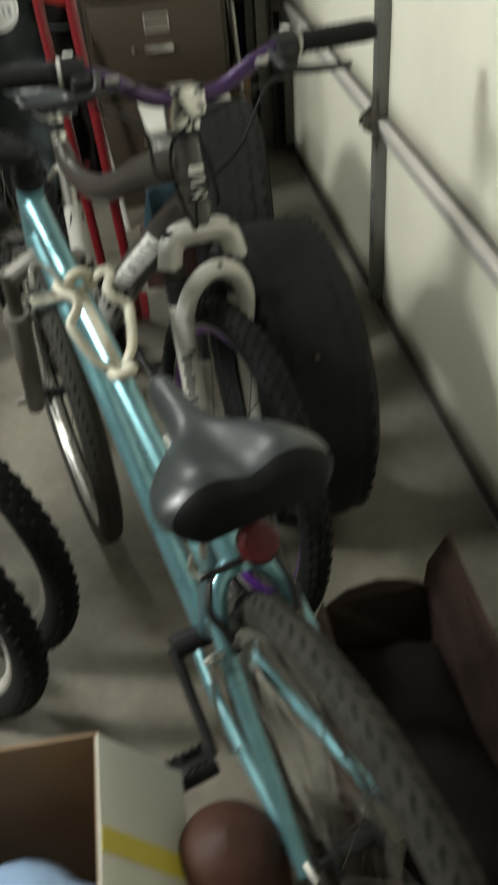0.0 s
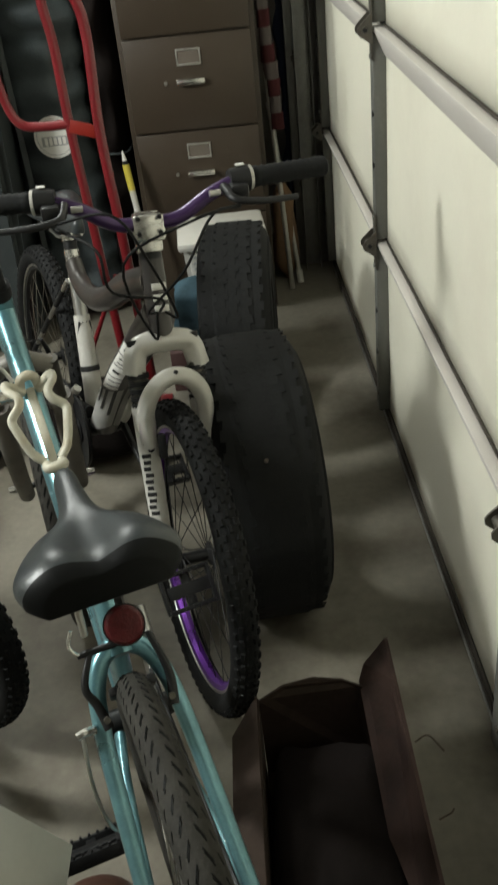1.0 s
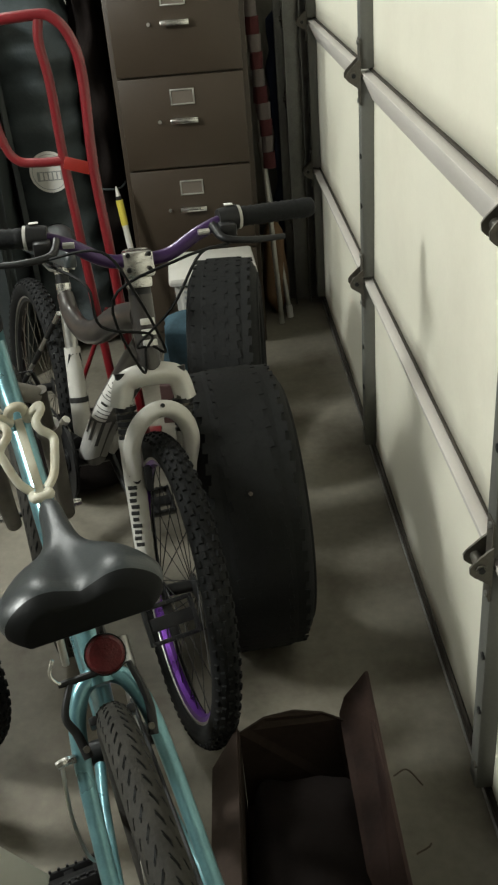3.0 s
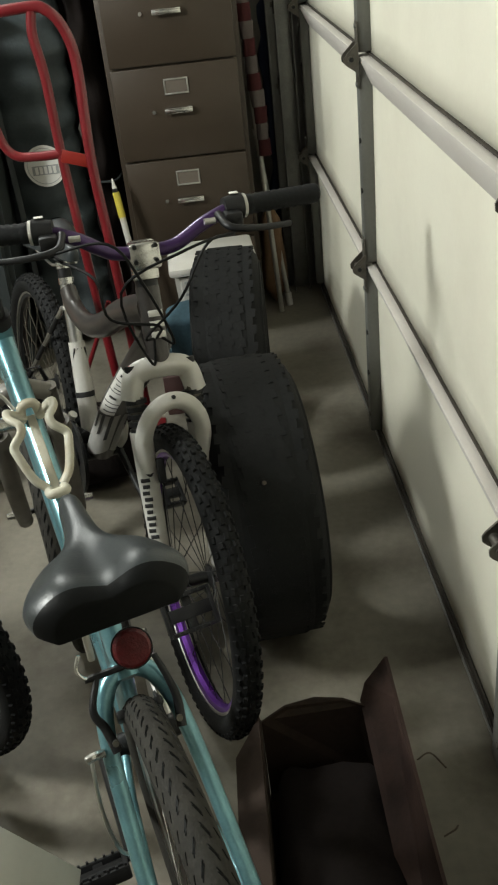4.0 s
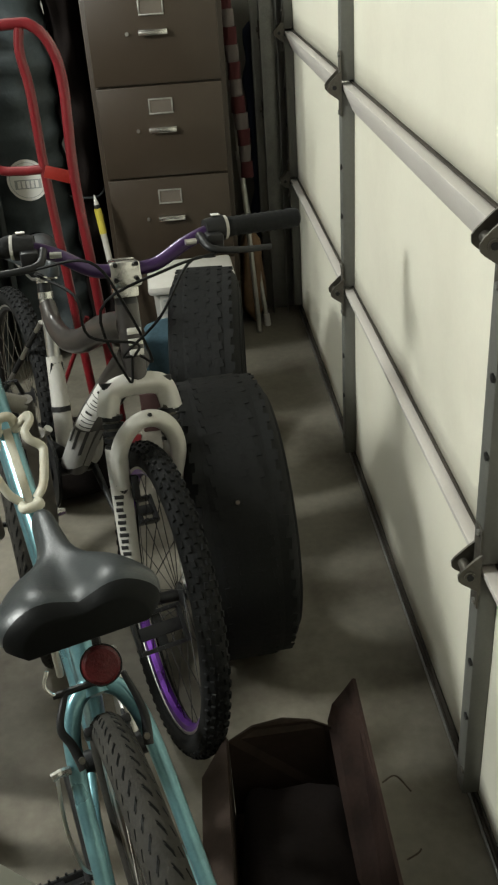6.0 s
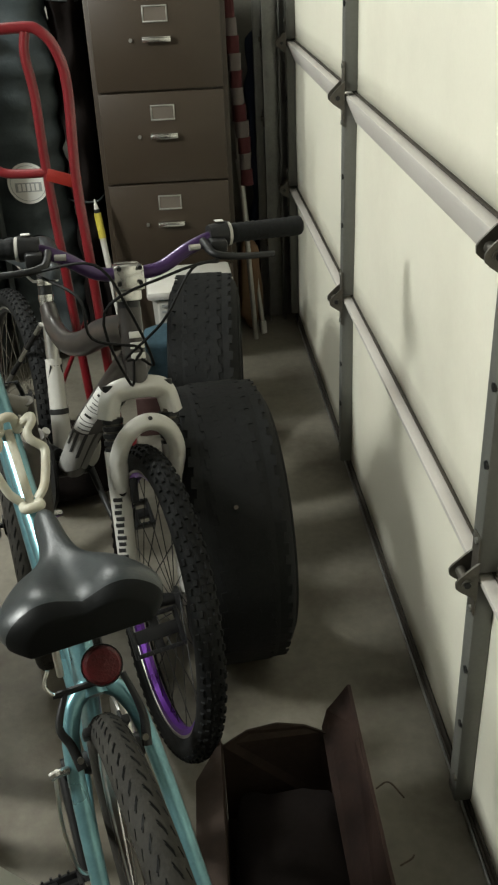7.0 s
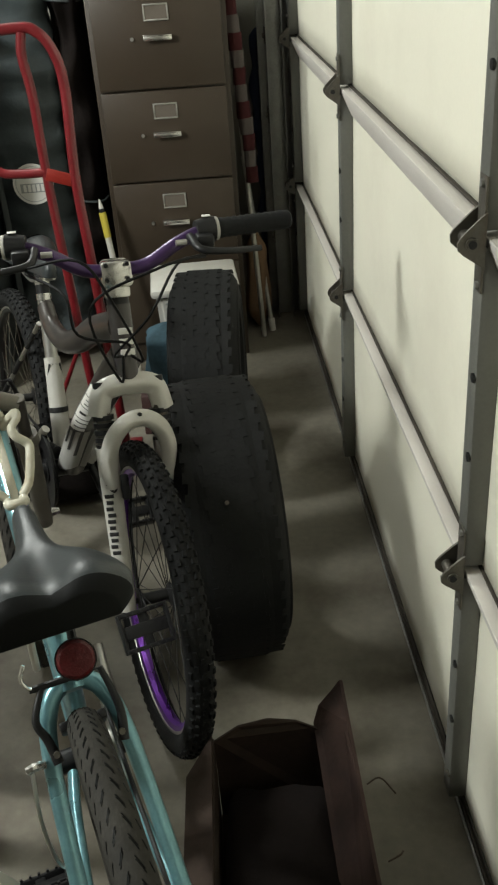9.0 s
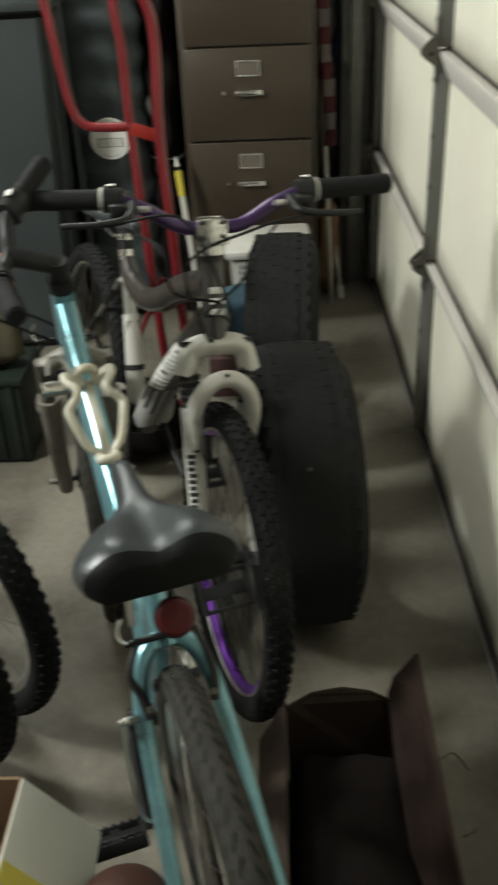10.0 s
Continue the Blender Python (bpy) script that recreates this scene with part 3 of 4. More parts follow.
def handlebar(parent, m, centre, half, rise, sweep, material, grip, ring=WHITE_PAINT):
    c = Vector(centre)
    pts = [c + V(x, y, z) for x, y, z in ((-half, -sweep, rise), (-half * 0.56, -sweep * 0.35, rise), (-half * 0.36, -0.002, rise * 0.7), (-half * 0.17, 0, 0.004), (0, 0, 0),
                                          (half * 0.17, 0, 0.004), (half * 0.36, -0.002, rise * 0.7), (half * 0.56, -sweep * 0.35, rise), (half, -sweep, rise))]
    part("handlebar", tube(pts, 0.0125, 14, m=m), material, parent)
    for s in (-1, 1):
        e = c + V(s * half, -sweep, rise)
        i = c + V(s * half * 0.58, -sweep * 0.38, rise)
        d = (e - i).normalized()
        ribs = [(0.0, 0.0165), (0.004, 0.0185), (0.012, 0.0185)] + [(0.016 + 0.0062 * k, 0.0188 if k % 2 else 0.0170) for k in range(int((e - i).length / 0.0062) - 4)] + [((e - i).length, 0.0175), ((e - i).length + 0.004, 0.013)]
        g = tube([i + d * f for f, _ in ribs], [q for _, q in ribs], 16, smooth=False, m=m)
        part("grip", g, grip, parent, "black ribbed rubber grip")
        part("grip_ring", tube([i - d * 0.006, i - d * 0.0005], 0.0215, 20, smooth=False, m=m), ring, parent)
        sh = tube([i - d * 0.042, i - d * 0.030, i - d * 0.007], (0.019, 0.0235), 16, smooth=False, m=m)
        add_box(sh, (-0.016, -0.024, -0.014), (0.016, 0.028, 0.012), 0.005, m @ Matrix.Translation(i - d * 0.03 + V(0, 0.012, -0.012)))
        shifter = part("shifter", sh, BLACK_PLASTIC, parent, "black twist shifter housing")
        part("indicator", box((-0.008, -0.006, 0), (0.008, 0.006, 0.002), 0.001, m @ Matrix.Translation(i - d * 0.02 + V(0, -0.004, 0.0235))), STICKER, shifter)
        k0 = i - d * 0.055 + V(0, 0.010, -0.006)
        lever = tube([k0, k0 + V(s * 0.012, 0.045, -0.012), k0 + d * 0.06 + V(0, 0.060, -0.018), k0 + d * 0.125 + V(0, 0.055, -0.022)], (0.008, 0.0055), 10, m=m)
        part("brake_lever", lever, BLACK_PLASTIC, parent)
        part("cable_adjuster", tube([k0 + V(-s * 0.01, 0.02, -0.004), k0 + V(-s * 0.03, 0.022, -0.004)], 0.0055, 8, smooth=False, m=m), SILVER, parent)


def hybrid_bike(place, yaw, paint, turn, name_label, group, crank=0.0, cage=True, rim_mat=SILVER, style="road", bar_mat=BLACK_PLASTIC, seat_z=0.80, half=0.29, bar_turn=None, side_lean=-2.0, reach=0.0, sprung=False):
    bike = thing("bicycle", place, yaw, name_label, "bicycle", group)
    bike.matrix_world = pose(*place, 0, side_lean, yaw)
    R, r = 0.332, 0.0235 if style == "road" else 0.027
    bb, rear, front = V(0, 0, 0.285), V(0, -0.42, R), V(0, 0.625 + reach, R)
    lean = radians(19)
    foot = V(0, 0.58 + reach, 0.33)
    ax = V(0, -math.sin(lean), math.cos(lean))
    head_lo, head_hi = foot + ax * (0.425 + reach * 0.4), foot + ax * (0.545 + reach * 0.4)
    st_top = V(0, -0.135, 0.70)
    one = Matrix.Identity(4)
    steer = steer_matrix(foot, lean, radians(turn))
    part("seat_tube", tube([bb, st_top], 0.0165, 16, smooth=False), paint, bike)
    part("top_tube", tube([V(0, -0.078, 0.515), head_hi - ax * 0.03], (0.017, 0.0195), 16, smooth=False), paint, bike)
    part("down_tube", tube([bb, head_lo + ax * 0.03], 0.019, 16, smooth=False), paint, bike)
    part("head_tube", tube([head_lo, head_hi], 0.0215, 18, smooth=False), paint, bike)
    for s in (-1, 1):
        part("seat_stay", tube([V(s * 0.008, -0.168, 0.607), V(s * 0.036, -0.188, 0.588), V(s * 0.053, -0.24, 0.528), V(s * 0.066, -0.42, R)], (0.0132, 0.0108), 16), paint, bike)
        part("chain_stay", tube([V(s * 0.03, -0.03, 0.285), V(s * 0.045, -0.14, 0.295), V(s * 0.066, -0.42, R)], 0.0095, 12), paint, bike)
        part("dropout", box((s * 0.064 - 0.003, -0.445, R - 0.025), (s * 0.064 + 0.003, -0.395, R + 0.02), 0.002), SILVER, bike)
    part("wishbone", tube([V(0, -0.112, 0.664), V(0, -0.150, 0.622), V(0, -0.180, 0.596)], (0.0165, 0.0185), 16), paint, bike)
    wheel(bike, "rear_wheel", rear, one, R, r, style, rim_mat)
    v_brake(bike, one, (-0.222, 0.543), 0.086, 0.043)
    part("cable_stop", tube([V(-0.060, -0.238, 0.545), V(-0.074, -0.240, 0.548), V(-0.084, -0.241, 0.546)], 0.006, 8), CHROME, bike)
    part("brake_cable", tube([V(-0.078, -0.24, 0.545), V(-0.085, -0.255, 0.46), V(-0.078, -0.26, 0.38), V(-0.055, -0.22, 0.31)], 0.0028, 6), SILVER, bike)
    part("seat_clamp", tube([st_top - V(0, 0, 0.012), st_top + V(0, -0.004, 0.012)], 0.021, 16, smooth=False), BLACK_PLASTIC, bike)
    part("quick_release", tube([st_top + V(-0.02, -0.02, 0), st_top + V(-0.035, -0.03, -0.012), st_top + V(-0.038, -0.035, -0.06)], 0.005, 8), SILVER, bike)
    sp_top = V(0, -0.170, seat_z - 0.055)
    part("seat_post", tube([st_top, sp_top], 0.0135, 14, smooth=False), BLACK_PLASTIC, bike)
    saddle(bike, (0, -0.142, seat_z - 0.002), -7)
    rp = V(0.010, -0.222, 0.682)
    rm = pose(*rp, 0, 0, -90) @ pose(0, 0, 0, 0, -38, 0)
    part("reflector_bracket", tube([V(0, -0.15, 0.71), V(0.014, -0.18, 0.705), rp], 0.006, 8), BLACK_PLASTIC, bike)
    refl = lathe([(0.0, 0.014), (0.020, 0.012), (0.0235, 0.008), (0.0245, 0.0), (0.0, 0.0)], 24, rm, closed=False)
    part("reflector", refl, REFLECTOR, bike, "round red rear reflector")
    part("reflector_shell", lathe([(0.0, -0.006), (0.022, -0.006), (0.0262, -0.001), (0.0262, 0.003), (0.0248, 0.003), (0.0248, -0.0005), (0.0, -0.0005)], 24, rm, closed=False), BLACK_PLASTIC, bike)
    # steered parts
    for s in (-1, 1) if sprung else ():
        c0 = foot + ax * 0.40 + V(s * 0.060, 0, 0)
        part("stanchion", tube([foot + ax * 0.24 + V(s * 0.060, 0, 0), c0], 0.013, 14, smooth=False, m=steer), HINGE_STEEL, bike)
        leg = part("fork_leg", tube([foot + ax * 0.285 + V(s * 0.060, 0, 0), foot + ax * 0.10 + V(s * 0.060, 0.004, 0), front + V(s * 0.060, 0, -0.02)], (0.0205, 0.0175), 16, m=steer), GREY_FORK, bike, "dull grey lower fork leg")
        part("collar", lathe([(0.0135, -0.010), (0.0225, -0.012), (0.0255, 0.012), (0.0225, 0.012), (0.0135, 0.0)], 24, steer @ Matrix.Translation(foot + ax * 0.290 + V(s * 0.060, 0, 0)) @ Matrix.Rotation(lean, 4, "X") @ Matrix.Rotation(math.pi / 2, 4, "Y")), GREY_FORK, leg)
        part("axle_nut", tube([front + V(s * 0.058, 0, 0), front + V(s * 0.096, 0, 0)], (0.0135, 0.007), 8, smooth=False, m=steer), CHROME, bike)
    for s in () if sprung else (-1, 1):
        part("fork_leg", tube([foot + ax * 0.385 + V(s * 0.052, 0, 0), foot + ax * 0.15 + V(s * 0.054, 0.004, 0), front + V(s * 0.054, 0, 0)], (0.0145, 0.011), 12, m=steer), SILVER, bike)
    part("fork_crown", tube([foot + ax * 0.385 + V(-0.056, 0, 0), foot + ax * 0.412, foot + ax * 0.385 + V(0.056, 0, 0)], 0.0175, 12, m=steer), GREY_FORK if sprung else SILVER, bike)
    wheel(bike, "front_wheel", front, steer, R, r, style, rim_mat)
    v_brake(bike, steer, (0.585 + reach, 0.60), 0.09, 0.054, back=1)
    part("headset", tube([head_hi, head_hi + ax * 0.022], 0.0235, 18, smooth=False), BLACK_PLASTIC, bike)
    stem_top = head_hi + ax * 0.06
    steer = steer if bar_turn is None else steer_matrix(foot, lean, radians(bar_turn))
    part("steerer", tube([head_hi + ax * 0.02, stem_top], 0.0165, 14, smooth=False, m=steer), BLACK_PLASTIC, bike)
    clampc = stem_top + V(0, 0.075, 0.035)
    part("stem", tube([stem_top - ax * 0.01, clampc], 0.0165, 14, smooth=False, m=steer), BLACK_PLASTIC, bike)
    handlebar(bike, steer, clampc, half, 0.03, 0.06, bar_mat, GRIP, BLACK_PLASTIC)
    for s in (-1, 1):
        part("cable", tube([clampc + V(s * 0.15, 0.03, 0.02), clampc + V(s * 0.10, 0.10, 0.03), clampc + V(s * 0.03, 0.10, -0.06), head_lo + V(s * 0.02, 0.02, 0.02)], 0.0025, 6, m=steer), CABLE, bike)
    crankset(bike, bb, crank)
    part("chain", tube([V(0.047, 0.0, 0.285 + 0.086), V(0.047, -0.42, R + 0.035)], 0.0035, 6, smooth=False), BLACK_PLASTIC, bike)
    part("cassette", lathe([(0.012, 0.030), (0.055, 0.032), (0.035, 0.052), (0.012, 0.052)], 28, pose(0, -0.42, R)), HINGE_STEEL, bike)
    part("derailleur", box((0.05, -0.43, R - 0.16), (0.06, -0.40, R - 0.03), 0.005), BLACK_PLASTIC, bike)
    if cage:
        # bottle cage clipped on top of the top tube
        m = bottle_cage_matrix(V(0, -0.078, 0.515), head_hi - ax * 0.03, 0.585)
        cg = part("bottle_cage", box((-0.007, -0.070, 0.0), (0.007, 0.078, 0.006), 0.002, m), CAGE, bike, "cream plastic bottle cage")
        for s in (-1, 1):
            part("arm", tube([(s * 0.012, -0.060, 0.004), (s * 0.028, -0.045, 0.016), (s * 0.040, -0.012, 0.036), (s * 0.042, 0.006, 0.042), (s * 0.026, 0.020, 0.052), (s * 0.024, 0.034, 0.056), (s * 0.036, 0.052, 0.052), (s * 0.034, 0.070, 0.040), (s * 0.012, 0.074, 0.008)], 0.0085, 12, flat=0.75, m=m), CAGE, cg)
        part("foot", tube([(-0.012, -0.066, 0.004), (-0.011, -0.084, 0.026), (0.011, -0.084, 0.026), (0.012, -0.066, 0.004)], 0.008, 10, m=m), CAGE, cg)
        part("clip", tube([(-0.016, 0.074, 0.0), (-0.010, 0.082, 0.030), (0.010, 0.082, 0.030), (0.016, 0.074, 0.0)], 0.008, 10, m=m), CAGE, cg)
        cl = part("clamp", tube([(-0.018, 0.082, -0.014), (-0.050, 0.084, -0.010), (-0.074, 0.084, -0.008)], [0.012] * 6 + [0.013] * 6 + [0.0145], 14, m=m), CHROME, bike, "bright metal lamp clamp beside the cage")
        part("socket", tube([(-0.0745, 0.084, -0.008), (-0.0765, 0.084, -0.008)], 0.0085, 14, smooth=False, m=m), BLACK_PLASTIC, cl)
        part("hook", tube([(-0.022, 0.10, 0.0), (-0.035, 0.125, 0.012), (-0.052, 0.128, 0.012), (-0.060, 0.105, 0.0)], 0.0035, 8, m=m), SILVER, cl)
    return bike


def bottle_cage_matrix(a, b, f):
    d = (b - a).normalized()
    side = V(1, 0, 0)
    up = side.cross(d)
    p = a.lerp(b, f) + up * 0.019
    return Matrix(((side.x, d.x, up.x, p.x), (side.y, d.y, up.y, p.y), (side.z, d.z, up.z, p.z), (0, 0, 0, 1)))


def suspension_bike(place, yaw, turn):
    bike = thing("bicycle", place, yaw, "charcoal and white mountain bike with purple rims and bar", "bicycle", "parked bicycles")
    bike.matrix_world = pose(*place, 0, -7.0, yaw)
    R, r = 0.312, 0.0255
    bb, rear, front = V(0, 0, 0.30), V(0, -0.43, R), V(0, 0.615, R)
    lean = radians(19)
    ax = V(0, -math.sin(lean), math.cos(lean))
    foot = V(0, 0.60, 0.332)
    fwd = V(0, math.cos(lean), math.sin(lean))
    S = steer_matrix(foot, lean, radians(turn))
    one = Matrix.Identity(4)
    h0, h1 = foot + ax * 0.398, foot + ax * 0.555
    part("head_tube", tube([h0, h1], 0.0225, 18, smooth=False), CHARCOAL, bike)
    hm = Matrix.Translation(h0.lerp(h1, 0.55))
    badge = bmesh.new()
    for z in (-0.020, 0.0, 0.020):
        add_box(badge, (-0.014, 0.0215, z - 0.006), (0.014, 0.0245, z + 0.006), 0.001, hm @ Matrix.Rotation(lean, 4, "X"))
    part("badge", badge, STICKER, bike, "white striped head badge")
    dt0, dt1, dt2 = h0 + ax * 0.055, V(0, 0.30, 0.62), V(0, 0.05, 0.335)
    down = part("down_tube", tube([dt0, V(0, 0.40, 0.715), dt1, V(0, 0.18, 0.50), dt2], (0.0325, 0.0335), 24), CHARCOAL, bike, "thick charcoal down tube with white lettering marks")
    # the maker's word as plain slanted blocks, and pale flames under it
    line = [dt0, V(0, 0.40, 0.715), dt1, V(0, 0.18, 0.50), dt2]
    for s in (1, -1):
        face = (0.85 * s, 0.8, 0.25)
        for k in range(4):
            f = 0.37 + 0.092 * k
            block = part("mark", wrap(line, 0.0335, f, f + 0.085, -0.60, 0.60, face, 0.04 * s), STICKER, down)
            for g in ((0.020, 0.028), (0.054, 0.062)) if k % 2 else ((0.032, 0.050),):
                part("slit", wrap(line, 0.0335, f + g[0], f + g[1], -0.26 if k % 3 else -0.60, 0.24, face, 0.04 * s, 0.0024, 3, 4), BLACK_INK, block)
        pale = part("flame", wrap(line, 0.0335, 0.745, 0.985, -1.0, 1.0, face, 0.05 * s), GREY_DECAL, down, "pale grey flame decal")
        for a0, e in ((-0.55, 0.90), (0.0, 0.86), (0.45, 0.82)):
            part("streak", wrap(line, 0.0335, 0.74, e, a0 - 0.09, a0 + 0.12, face, 0.05 * s, 0.0024, 6, 3), BLACK_INK, pale)
    top = part("top_tube", tube([h1 - ax * 0.04, V(0, 0.27, 0.755), V(0, 0.15, 0.69), V(0, 0.03, 0.648), V(0, -0.07, 0.650), V(0, -0.122, 0.685)], (0.026, 0.020), 18, flat=1.2), CHARCOAL, bike)
    part("mark", box((-0.0012, -0.035, -0.010), (0.0012, 0.035, 0.010), 0.0, Matrix.Translation((-0.028, 0.265, 0.755)) @ Matrix.Rotation(0.50, 4, "X")), STICKER, top)
    st0, st1 = V(0, -0.01, 0.32), V(0, -0.145, 0.74)
    part("seat_tube", tube([st0, st0.lerp(st1, 0.58)], (0.025, 0.020), 16, smooth=False), WHITE_PAINT, bike, "white seat tube with black flame stripes")
    for s in (-1, 1):
        for k in range(2):
            p = st0.lerp(st1, 0.56)
            part("flame", tube([p + V(s * (0.004 + 0.009 * k), 0.0195, 0), p + V(s * (0.012 + 0.007 * k), 0.016, -0.05), p + V(s * 0.019, 0.010, -0.09)], 0.0022, 6), BLACK_INK, bike)
    part("band", tube([st0.lerp(st1, 0.27), st0.lerp(st1, 0.30)], 0.0242, 16, smooth=False), BLACK_INK, bike)
    part("seat_collar", tube([st0.lerp(st1, 0.58), st0.lerp(st1, 0.90)], 0.0165, 16, smooth=False), SILVER, bike)
    for f in (0.90, 0.985):
        part("clamp", tube([st0.lerp(st1, f), st0.lerp(st1, f + 0.035)], 0.0185, 16, smooth=False), CHROME, bike)
    part("seat_post", tube([st0.lerp(st1, 0.88), st0.lerp(st1, 1.10)], 0.0165, 14, smooth=False), BLACK_PLASTIC, bike)
    saddle(bike, (0, -0.20, 0.805), 0, width=0.16)
    # rear swing arm and shock
    for s in (-1, 1):
        part("swing_arm", tube([V(s * 0.03, 0.03, 0.36), V(s * 0.05, -0.12, 0.34), V(s * 0.068, -0.43, R)], (0.016, 0.011), 12), BLACK_PLASTIC, bike)
        stay = part("seat_stay", tube([V(s * 0.020, -0.115, 0.645), V(s * 0.068, -0.43, R)], 0.0062, 12, smooth=False), SILVER, bike, "thin silver stay with black bands")
        for f in (0.10, 0.42, 0.74):
            part("band", tube([V(s * 0.020, -0.115, 0.645).lerp(V(s * 0.068, -0.43, R), f), V(s * 0.020, -0.115, 0.645).lerp(V(s * 0.068, -0.43, R), f + 0.17)], 0.0072, 12, smooth=False), BLACK_PLASTIC, stay)
    wheel(bike, "rear_wheel", rear, one, R, r, "knobby", BLACK_PLASTIC)
    part("front_mech", tube([V(0.04, -0.03, 0.36), V(0.052, -0.02, 0.39), V(0.045, -0.01, 0.41)], 0.011, 10), WHITE_PAINT, bike)
    part("pivot_cover", tube([V(-0.028, 0.05, 0.405), V(-0.050, 0.05, 0.405), V(-0.062, 0.045, 0.385), V(-0.060, 0.04, 0.345), V(-0.050, 0.035, 0.325)], 0.0125, 12), WHITE_PAINT, bike, "white rounded pivot cover")
    crankset(bike, bb, radians(152), 0.09, BLACK_PLASTIC)
    part("bash_guard", lathe([(0.06, 0.052), (0.098, 0.053), (0.098, 0.058), (0.06, 0.058)], 40, pose(0, 0, 0.30)), BLACK_PLASTIC, bike)
    part("chain", tube([V(0.047, 0.0, 0.39), V(0.047, -0.43, R + 0.035)], 0.0035, 6, smooth=False), BLACK_PLASTIC, bike)
    # suspension fork
    crown_c = foot + ax * 0.388
    crown = tube([crown_c + V(-0.064, 0, 0) - ax * 0.040, crown_c + V(-0.053, 0, 0) + ax * 0.002, crown_c + V(-0.030, 0.004, 0) + ax * 0.016, crown_c + V(0, 0.005, 0) + ax * 0.018,
                  crown_c + V(0.030, 0.004, 0) + ax * 0.016, crown_c + V(0.053, 0, 0) + ax * 0.002, crown_c + V(0.064, 0, 0) - ax * 0.040], 0.0185, 24, m=S, power=0.55)
    part("fork_crown", crown, WHITE_PAINT, bike, "white fork crown")
    for s in (-1, 1):
        part("crown_cap", tube([crown_c + V(s * 0.056, 0, 0) + ax * 0.010, crown_c + V(s * 0.056, 0, 0) + ax * 0.025], 0.013, 14, smooth=False, m=S), BLACK_PLASTIC, bike)
        part("stanchion", tube([foot + ax * 0.27 + V(s * 0.056, 0, 0), crown_c + V(s * 0.056, 0, 0)], 0.0150, 14, smooth=False, m=S), HINGE_STEEL, bike)
        boot = bmesh.new()
        for k in range(5):
            add_tube(boot, [foot + ax * (0.285 + 0.014 * k) + V(s * 0.056, 0, 0), foot + ax * (0.285 + 0.014 * k + 0.009) + V(s * 0.056, 0, 0)], 0.0205, 14, smooth=False, m=S)
        part("boot", boot, BLACK_PLASTIC, bike)
        leg = part("fork_leg", tube([foot + ax * 0.288 + V(s * 0.057, 0, 0), foot + ax * 0.10 + V(s * 0.057, 0.002, 0), front + V(s * 0.057, 0, 0) - ax * 0.015], (0.0215, 0.017), 16, m=S), WHITE_PAINT, bike, "white fork leg with black lettering marks")
        for k in range(10):
            c = foot + ax * (0.195 - 0.0125 * k) + V(s * 0.057, 0.0, 0)
            part("mark", box((-0.0085 + 0.002 * (k % 3), 0.0175, -0.0038), (0.0095 - 0.002 * (k % 2), 0.0212, 0.0038), 0.0005, S @ Matrix.Translation(c) @ Matrix.Rotation(lean, 4, "X") @ Matrix.Rotation(-0.5 * s, 4, "Z")), BLACK_INK, leg)
        chev = tube([foot + ax * 0.226 + V(s * 0.057 - 0.012, 0.020, 0), foot + ax * 0.211 + V(s * 0.057, 0.0235, 0), foot + ax * 0.226 + V(s * 0.057 + 0.012, 0.020, 0)], 0.0025, 6, m=S)
        part("chevron", chev, BLACK_INK, leg)
    arch = []
    for k in range(15):
        a = math.pi * k / 14
        arch.append(foot + ax * (0.262 + 0.080 * math.sin(a)) + fwd * (0.020 + 0.034 * math.sin(a)) + V(-0.059 * math.cos(a), 0, 0))
    arch = [foot + ax * 0.215 + V(-0.057, 0.012, 0), *arch, foot + ax * 0.215 + V(0.057, 0.012, 0)]
    part("brake_arch", tube(arch, 0.0150, 20, steps=3, m=S, power=0.62), WHITE_PAINT, bike, "white horseshoe brake arch")
    dot = foot + ax * 0.350 + fwd * 0.066
    part("rivet", tube([dot, dot + fwd * 0.006], 0.004, 8, smooth=False, m=S), BLACK_PLASTIC, bike)
    for s in (-1, 1):
        c = foot + ax * 0.215 + fwd * 0.03 + V(s * 0.036, 0, 0)
        part("brake_pad", box((-0.007, -0.010, -0.028), (0.007, 0.008, 0.020), 0.003, S @ Matrix.Translation(c) @ Matrix.Rotation(lean, 4, "X")), BLACK_PLASTIC, bike)
    wheel(bike, "front_wheel", front, S, R, r, "knobby", PURPLE, BLACK_PLASTIC)
    for s in (-1, 1):
        part("axle_nut", tube([front + V(s * 0.06, 0, 0), front + V(s * 0.088, 0, 0)], 0.011, 8, smooth=False, m=S), BLACK_PLASTIC, bike)
    # stem, bar, cables
    sp = foot + ax * 0.612
    S = steer_matrix(foot, lean, radians(turn - 8))
    part("spacer", tube([h1, h1 + ax * 0.024], 0.0215, 18, smooth=False, m=S), BLACK_PLASTIC, bike)
    stem = box((-0.024, -0.022, -0.046), (0.024, 0.030, 0.028), 0.006, S @ Matrix.Translation(sp) @ Matrix.Rotation(lean, 4, "X"))
    add_box(stem, (-0.029, 0.022, -0.018), (0.029, 0.066, 0.030), 0.008, S @ Matrix.Translation(sp) @ Matrix.Rotation(lean * 0.5, 4, "X"))
    stem_ob = part("stem", stem, CHROME, bike, "silver cast handlebar stem")
    bar_c = sp + V(0, 0.046, 0.022)
    for x in (-0.019, 0.019):
        for z in (-0.012, 0.016):
            part("bolt", tube([bar_c + V(x, 0.018, z), bar_c + V(x, 0.026, z)], 0.0042, 8, smooth=False, m=S), BLACK_PLASTIC, stem_ob)
    handlebar(bike, S, bar_c, 0.335, 0.056, 0.030, PURPLE_DARK, GRIP)
